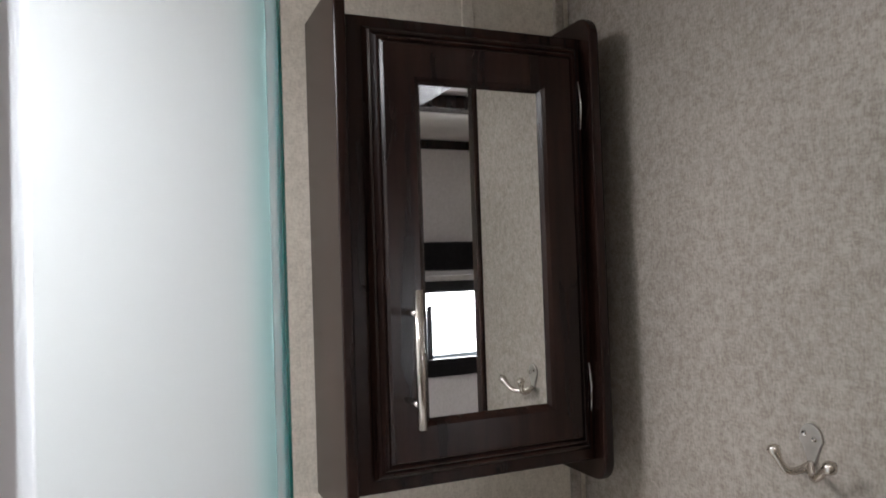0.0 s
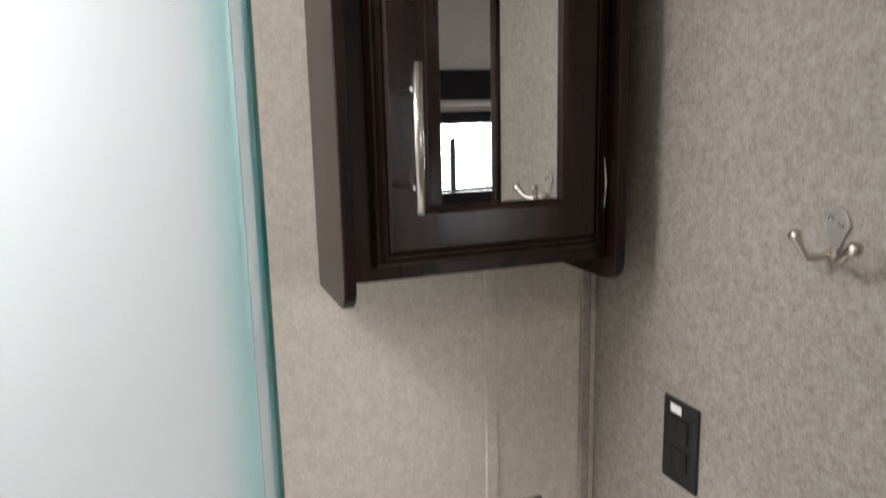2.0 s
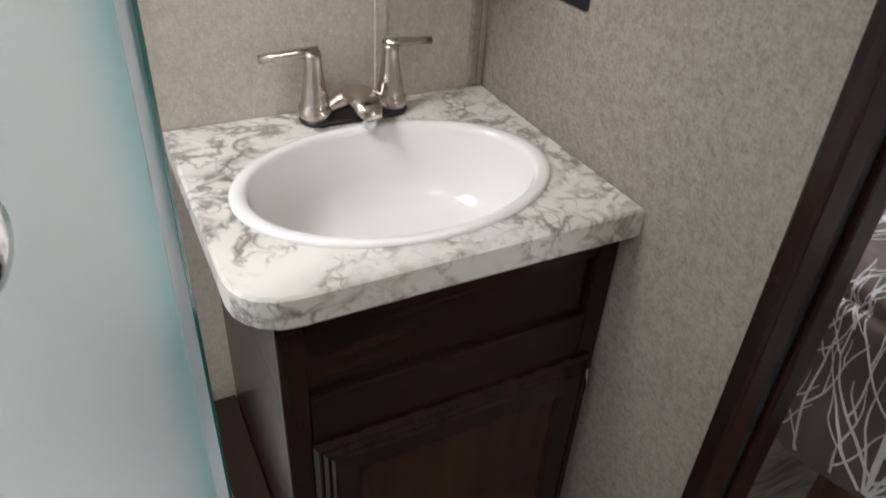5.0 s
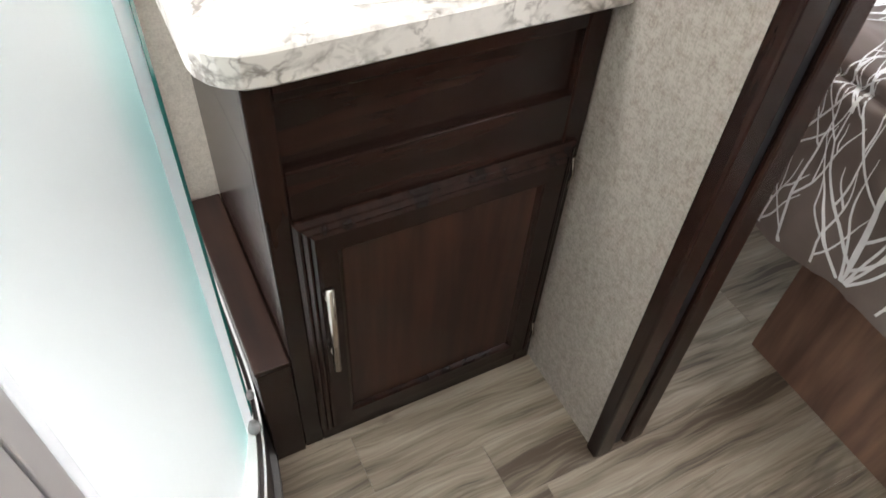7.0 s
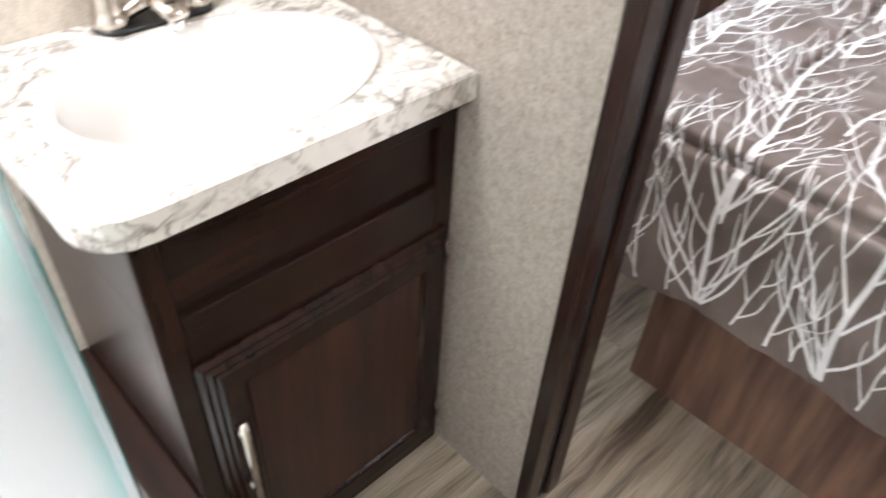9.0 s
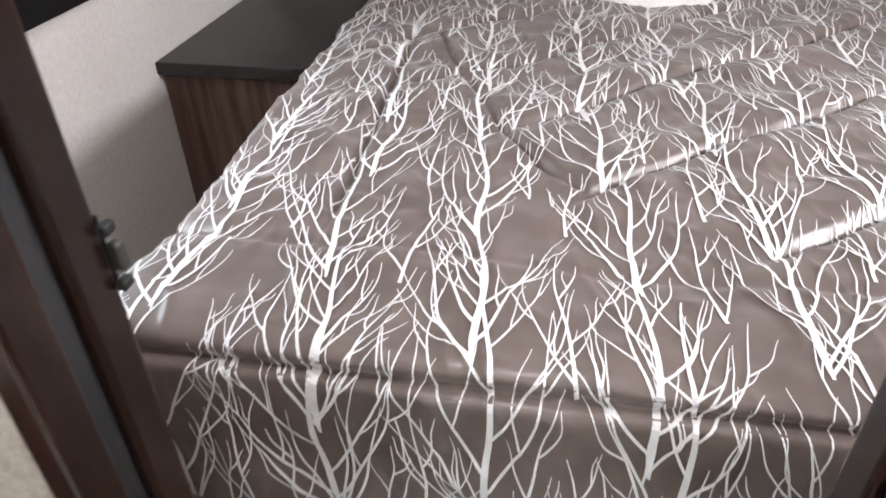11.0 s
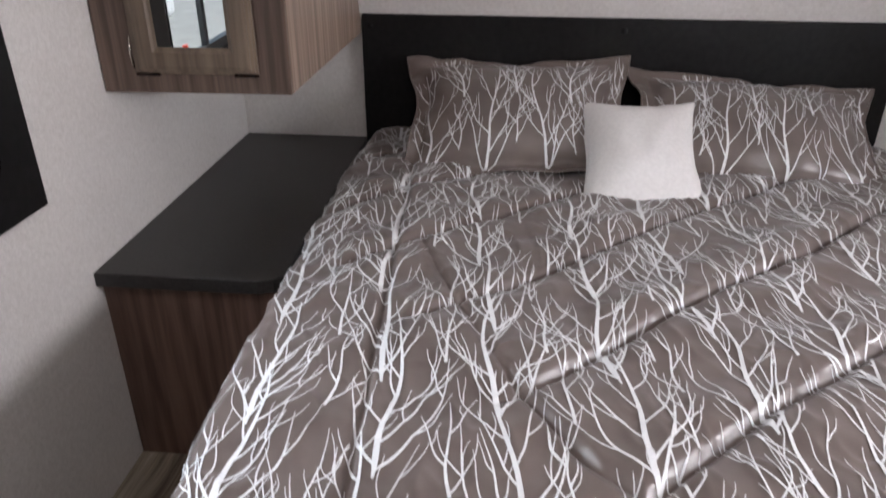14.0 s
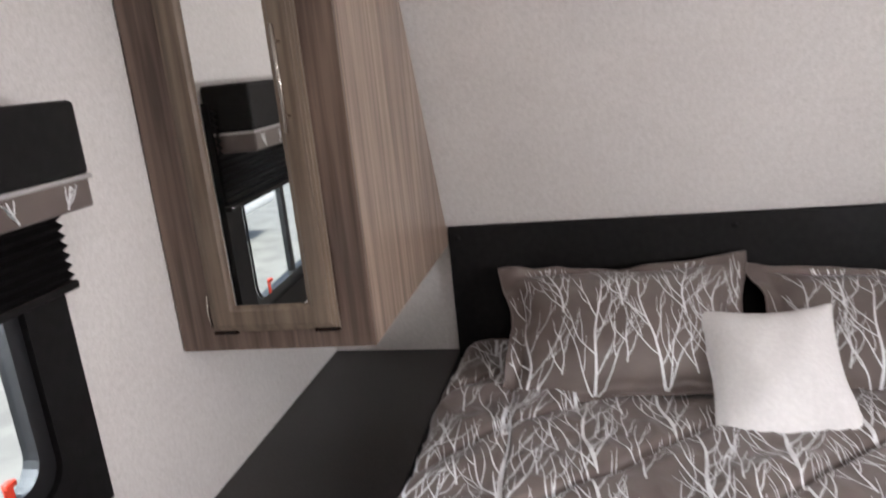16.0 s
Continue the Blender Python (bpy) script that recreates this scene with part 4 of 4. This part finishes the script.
head = thing("headboard", "black padded vinyl headboard fixed to the wall", "headboard", (3.63, -0.13, 0.6))
child("panel", box(3.606, -1.088, 0.40, 3.642, 0.823, 1.024, 0.004), M_BLACK, head)
child("padded_front", box(3.600, -1.088, 0.62, 3.618, 0.823, 1.104, 0.009, 4), M_BLACK, head)
for y in (-0.13, 0.79):
    child("button", lathe([(0.0, 0.004), (0.009, 0.003), (0.012, 0.0)], (0, 0, 0), 16), M_BLACK, head, smooth=True).matrix_local = Matrix.Translation((-0.0305, y + 0.13, 0.462)) @ pose(0, 0, 0, 0, -90, 0)

# ---- nightstand ----
night = thing("nightstand", "walnut laminate bedside cabinet with a charcoal top", "nightstand", (3.0, 1.07, 0))
ntop = [(2.453, 1.3185), (2.453, 0.885), (2.468, 0.848), (2.49, 0.825), (3.647, 0.825), (3.647, 1.3185)]
child("top", prism(ntop, 0.584, 0.624, 0.003), M_TOP, night, "charcoal laminate top")
child("front_panel", box(2.478, 0.85, 0.0, 2.496, 1.3175, 0.5835, 0.002), M_WALNUT, night)
child("side_panel", box(2.4965, 0.85, 0.0, 3.646, 0.868, 0.5835, 0.002), M_WALNUT, night)

# ---- wardrobe on the wall ----
ward = thing("wall_wardrobe", "tall walnut laminate wall wardrobe with a mirror door", "wardrobe", (3.0, 1.07, 1.04))
WFX, WY0, WZ, WZT = 2.694, 0.826, 1.038, 2.345


def ward_side(y0, y1):
    return slab_xz([(WFX + 0.027, WZ), (head_x(WZ) - 0.020, WZ), (head_x(WZ) - 0.020 - (WZT - WZ) * 0.43, WZT), (WFX + 0.027, WZT)], y0, y1)


child("side_panel", ward_side(WY0, WY0 + 0.018), M_WARD_LIT, ward)
child("bottom_panel", box(WFX + 0.027, WY0 + 0.0185, WZ, head_x(WZ) - 0.020, 1.317, WZ + 0.018), M_WARD_LIT, ward)
turn = Matrix(((0, 1, 0, 0), (-1, 0, 0, 0), (0, 0, 1, 0), (0, 0, 0, 1)))


def faced(bm):
    """Turns a mesh that faces -y so that it faces -x: (x, y) becomes (y, -x)."""
    bmesh.ops.transform(bm, matrix=turn, verts=bm.verts)
    return bm


def askew(bm):
    """The front stands two degrees off square."""
    bmesh.ops.rotate(bm, verts=bm.verts, cent=(WFX + 0.009, 1.07, 0), matrix=Matrix.Rotation(radians(2.0), 3, "Z"))
    return bm


child("face_frame", askew(faced(ring(-1.3165, -WY0, WZ, WZT, [(0, WFX + 0.018), (0, WFX), (0.10, WFX), (0.10, WFX + 0.018)]))), M_WARD_DIM, ward)
DYA, DYB, DZA, DZB = 0.905, 1.222, 1.088, 2.30
yb = WFX - 0.001
wd = child("door", askew(faced(ring(-DYB, -DYA, DZA, DZB, [(0, yb), (0, yb - 0.008), (0.006, yb - 0.010), (0.0065, yb - 0.013), (0.014, yb - 0.0145), (0.0145, yb - 0.018), (0.022, yb - 0.020), (0.055, yb - 0.020), (0.061, yb - 0.015), (0.068, yb - 0.012), (0.068, yb)]))), M_OAK, ward, "lighter walnut door frame")
sub("mirror_pane", askew(faced(box(-DYB + 0.068, yb - 0.0118, DZA + 0.068, -DYA - 0.068, yb - 0.003, DZB - 0.068))), M_MIRROR, wd, "clear mirror glass")
sub("handle", askew(join(join(rod((WFX - 0.050, 0.945, 1.55), (WFX - 0.050, 0.945, 1.775), 0.0045, 12), rod((WFX - 0.02, 0.945, 1.585), (WFX - 0.05, 0.945, 1.585), 0.004, 8)), rod((WFX - 0.02, 0.945, 1.74), (WFX - 0.05, 0.945, 1.74), 0.004, 8))), M_NICKEL, wd, "slim nickel bar handle", True)
child("hinge", askew(tube([(WFX - 0.002, 1.229, 1.10), (WFX - 0.009, 1.229, 1.14), (WFX - 0.002, 1.229, 1.18)], 0.003, 8)), M_NICKEL, ward, "small nickel hinge", True)
for y in (0.935, 1.19):
    child("door_corner_block", askew(box(WFX - 0.016, y - 0.030, DZA - 0.004, WFX - 0.0005, y + 0.030, DZA + 0.004, 0.001)), M_DARK, ward, "dark routed notch")

# ---- side window ----
win = thing("window_1", "black-framed rounded trailer window in the bedroom wall", "window", (1.83, SY, 1.2), "", "structure")


def rounded(x0, x1, z0, z1, r, n=6):
    return [(cx + r * math.cos(radians(a + 90 * k / n)), cz + r * math.sin(radians(a + 90 * k / n))) for cx, cz, a in ((x1 - r, z1 - r, 0), (x0 + r, z1 - r, 90), (x0 + r, z0 + r, 180), (x1 - r, z0 + r, 270)) for k in range(n + 1)]


def round_ring(outer, inner, y0, y1):
    b = bmesh.new()
    rows = [[b.verts.new((x, y, z)) for x, z in pts] for pts, y in ((outer, y0), (inner, y0), (inner, y1), (outer, y1))]
    for a, c in zip(rows, rows[1:] + rows[:1]):
        for k in range(len(a)):
            b.faces.new((a[k], a[(k + 1) % len(a)], c[(k + 1) % len(a)], c[k]))
    return b


child("window_trim", round_ring(rounded(1.34, 2.33, 0.872, 1.62, 0.004), rounded(1.43, 2.225, 0.965, 1.515, 0.06), SY - 0.020, SY - 0.001), M_BLACK, win)
child("window_frame", round_ring(rounded(1.425, 2.232, 0.960, 1.518, 0.065), rounded(1.455, 2.192, 0.995, 1.49, 0.06), SY - 0.006, SY + 0.03), M_PLASTIC, win, "grey-black metal sash")
child("pane", box(1.45, SY + 0.012, 0.99, 2.196, SY + 0.016, 1.495), M_PANE, win).visible_shadow = False
child("glazing_bar", box(1.80, SY + 0.004, 0.99, 1.83, SY + 0.026, 1.495, 0.003), M_PLASTIC, win)
child("glazing_bead", round_ring(rounded(1.456, 2.191, 0.996, 1.489, 0.058), rounded(1.462, 2.185, 1.002, 1.483, 0.054), SY - 0.012, SY - 0.0065), M_PLASTIC, win, "thin dark gasket")

for x, z in ((2.105, 1.008), (1.53, 1.008)):
    child("escape_lever", join(box(x - 0.010, SY - 0.016, z - 0.006, x + 0.010, SY - 0.0125, z + 0.042, 0.003), box(x - 0.012, SY - 0.026, z + 0.032, x + 0.012, SY - 0.0165, z + 0.043, 0.003)), M_RED, win, "red plastic escape lever")

shade = thing("pleated_blind", "dark pleated fabric blind half drawn on the window", "blind", (1.83, SY - 0.04, 1.4))
bm = bmesh.new()
rows = []
for k in range(29):
    z = 1.335 + k * 0.0095
    y = SY - 0.030 - (0.009 if k % 2 else 0.0)
    rows.append([bm.verts.new((x + (0.004 if (k % 2) else -0.003) * (1 if x > 1.8 else -1), y, z)) for x in (1.335, 1.6, 1.85, 2.1, 2.342)])
for a, c in zip(rows, rows[1:]):
    for k in range(4):
        bm.faces.new((a[k], a[k + 1], c[k + 1], c[k]))
bmesh.ops.solidify(bm, geom=bm.faces, thickness=0.003)
child("pleats", bm, M_BLACK, shade)
child("bottom_rail", box(1.332, SY - 0.046, 1.318, 2.345, SY - 0.022, 1.335, 0.004), M_BLACK, shade)

val = thing("window_valance", "black padded window valance with a branch-print lower band", "valance", (1.83, 1.25, 1.58))
child("upper_box", box(1.33, 1.180, 1.535, 2.322, SY - 0.001, 1.665, 0.010, 3), M_BLACK, val)
child("lower_band", box(1.332, 1.183, 1.478, 2.319, SY - 0.001, 1.5345, 0.006, 3), M_FABRIC, val, "taupe branch-print band")
child("piping", box(1.331, 1.178, 1.528, 2.3235, SY - 0.001, 1.5365, 0.003), M_PILLOWG, val, "pale grey piping")
ln = []
twig_random.seed(5)
for k in range(9):
    grow(ln, (0.002, 1.37 + 0.11 * k), twig_random.uniform(-0.5, 0.5), 0.10, 0.005, 1)
child("branch_print", ribbons(ln, lambda a, c: (c, 1.1815, 1.482 + a), lambda a, c: 0 < a < 0.044 and 1.34 < c < 2.31), M_PRINT, val, "white branch pattern")["kind"] = "stuff"

# ---- far window ----
win2 = thing("window_2", "black-framed wide window in the opposite bedroom wall", "window", (1.75, OY, 1.38), "", "structure")
child("window_trim", round_ring(rounded(FX0 - 0.07, FX1 + 0.07, FZ0 - 0.085, FZ1 + 0.05, 0.004), rounded(FX0 + 0.005, FX1 - 0.005, FZ0 + 0.005, FZ1 - 0.005, 0.03), OY + 0.001, OY + 0.02), M_BLACK, win2)
child("pane", box(FX0, OY - 0.03, FZ0, FX1, OY - 0.026, FZ1), M_PANE, win2).visible_shadow = False
child("glazing_bar", box(1.605, OY - 0.036, FZ0, 1.635, OY + 0.006, FZ1, 0.003), M_PLASTIC, win2)
val2 = thing("window_valance", "black padded valance over the far window", "valance", (1.75, OY + 0.07, 1.75))
child("upper_box", box(FX0 - 0.08, OY + 0.001, 1.665, FX1 + 0.08, OY + 0.13, 1.81, 0.010, 3), M_BLACK, val2)
child("piping", box(FX0 - 0.079, OY + 0.001, 1.640, FX1 + 0.079, OY + 0.128, 1.6645, 0.003), M_PILLOWG, val2, "pale piping band")

# ---- outside: parked trailers ----
def trailer(at, rz, label, grey):
    t = thing("parked_trailer", label, "trailer")
    sub("body", box(-3.2, -1.2, -0.35, 3.2, 1.2, 2.1, 0.12, 4), M_TRAILER, t)
    sub("stripe", box(-3.1, -1.212, 0.15, 3.1, -1.201, 0.42, 0.002), grey, t, "grey side stripe")
    for x in (-1.6, 0.3, 1.8):
        w = sub("window", box(x - 0.45, -1.216, 0.75, x + 0.45, -1.2045, 1.35, 0.004), M_PLASTIC, t)
        sub("pane", box(x - 0.40, -1.222, 0.80, x + 0.40, -1.2165, 1.30), M_TOP, w)
    for x in (-0.6, 0.4):
        wh = sub("wheel", rod((x, -1.15, -0.55), (x, -0.95, -0.55), 0.35, 24), M_PLASTIC, t)
        sub("rim", rod((x, -1.16, -0.55), (x, -1.151, -0.55), 0.19, 20), M_ALU, wh)
    t.matrix_world = Matrix.Translation(at) @ pose(0, 0, 0, 0, 0, rz)
    return t


trailer((4.9, 7.4, 0.0), 0, "white parked travel trailer standing further off outside", M_GREY)
trailer((-4.3, 6.2, 0.0), 0, "white parked travel trailer with a grey stripe outside", M_GREY)
trailer((3.6, -6.4, 0.0), 180, "white parked travel trailer beyond the far window", M_GREY)
# ---- plank floor, each board its own piece ----
floor = bpy.data.objects["floor"]
fr = random.Random(4)
PW, PL = 0.12, 0.92
plank_me = mesh("plank", box(0.0002, 0.0002, -0.004, PL - 0.0002, PW - 0.0002, 0.0, 0.0004, 1), M_FLOOR)
y = 0.55 - PW * 18
while y < 1.30:
    start = {0.55: 0.468, 0.43: 0.691}.get(round(y, 2), fr.uniform(0, PL))
    x = start - PL * 3
    while x < 3.645:
        x0, x1 = max(x, -1.245), min(x + PL, 3.645)
        if x1 - x0 > 0.02:
            ob = new("plank", plank_me)
            ob.location, ob.scale = (x0, y, 0.0), ((x1 - x0) / PL, min(1.0, (1.318 - y) / PW), 1.0)
            ob.parent = floor
        x += PL
    y = round(y + PW, 3)
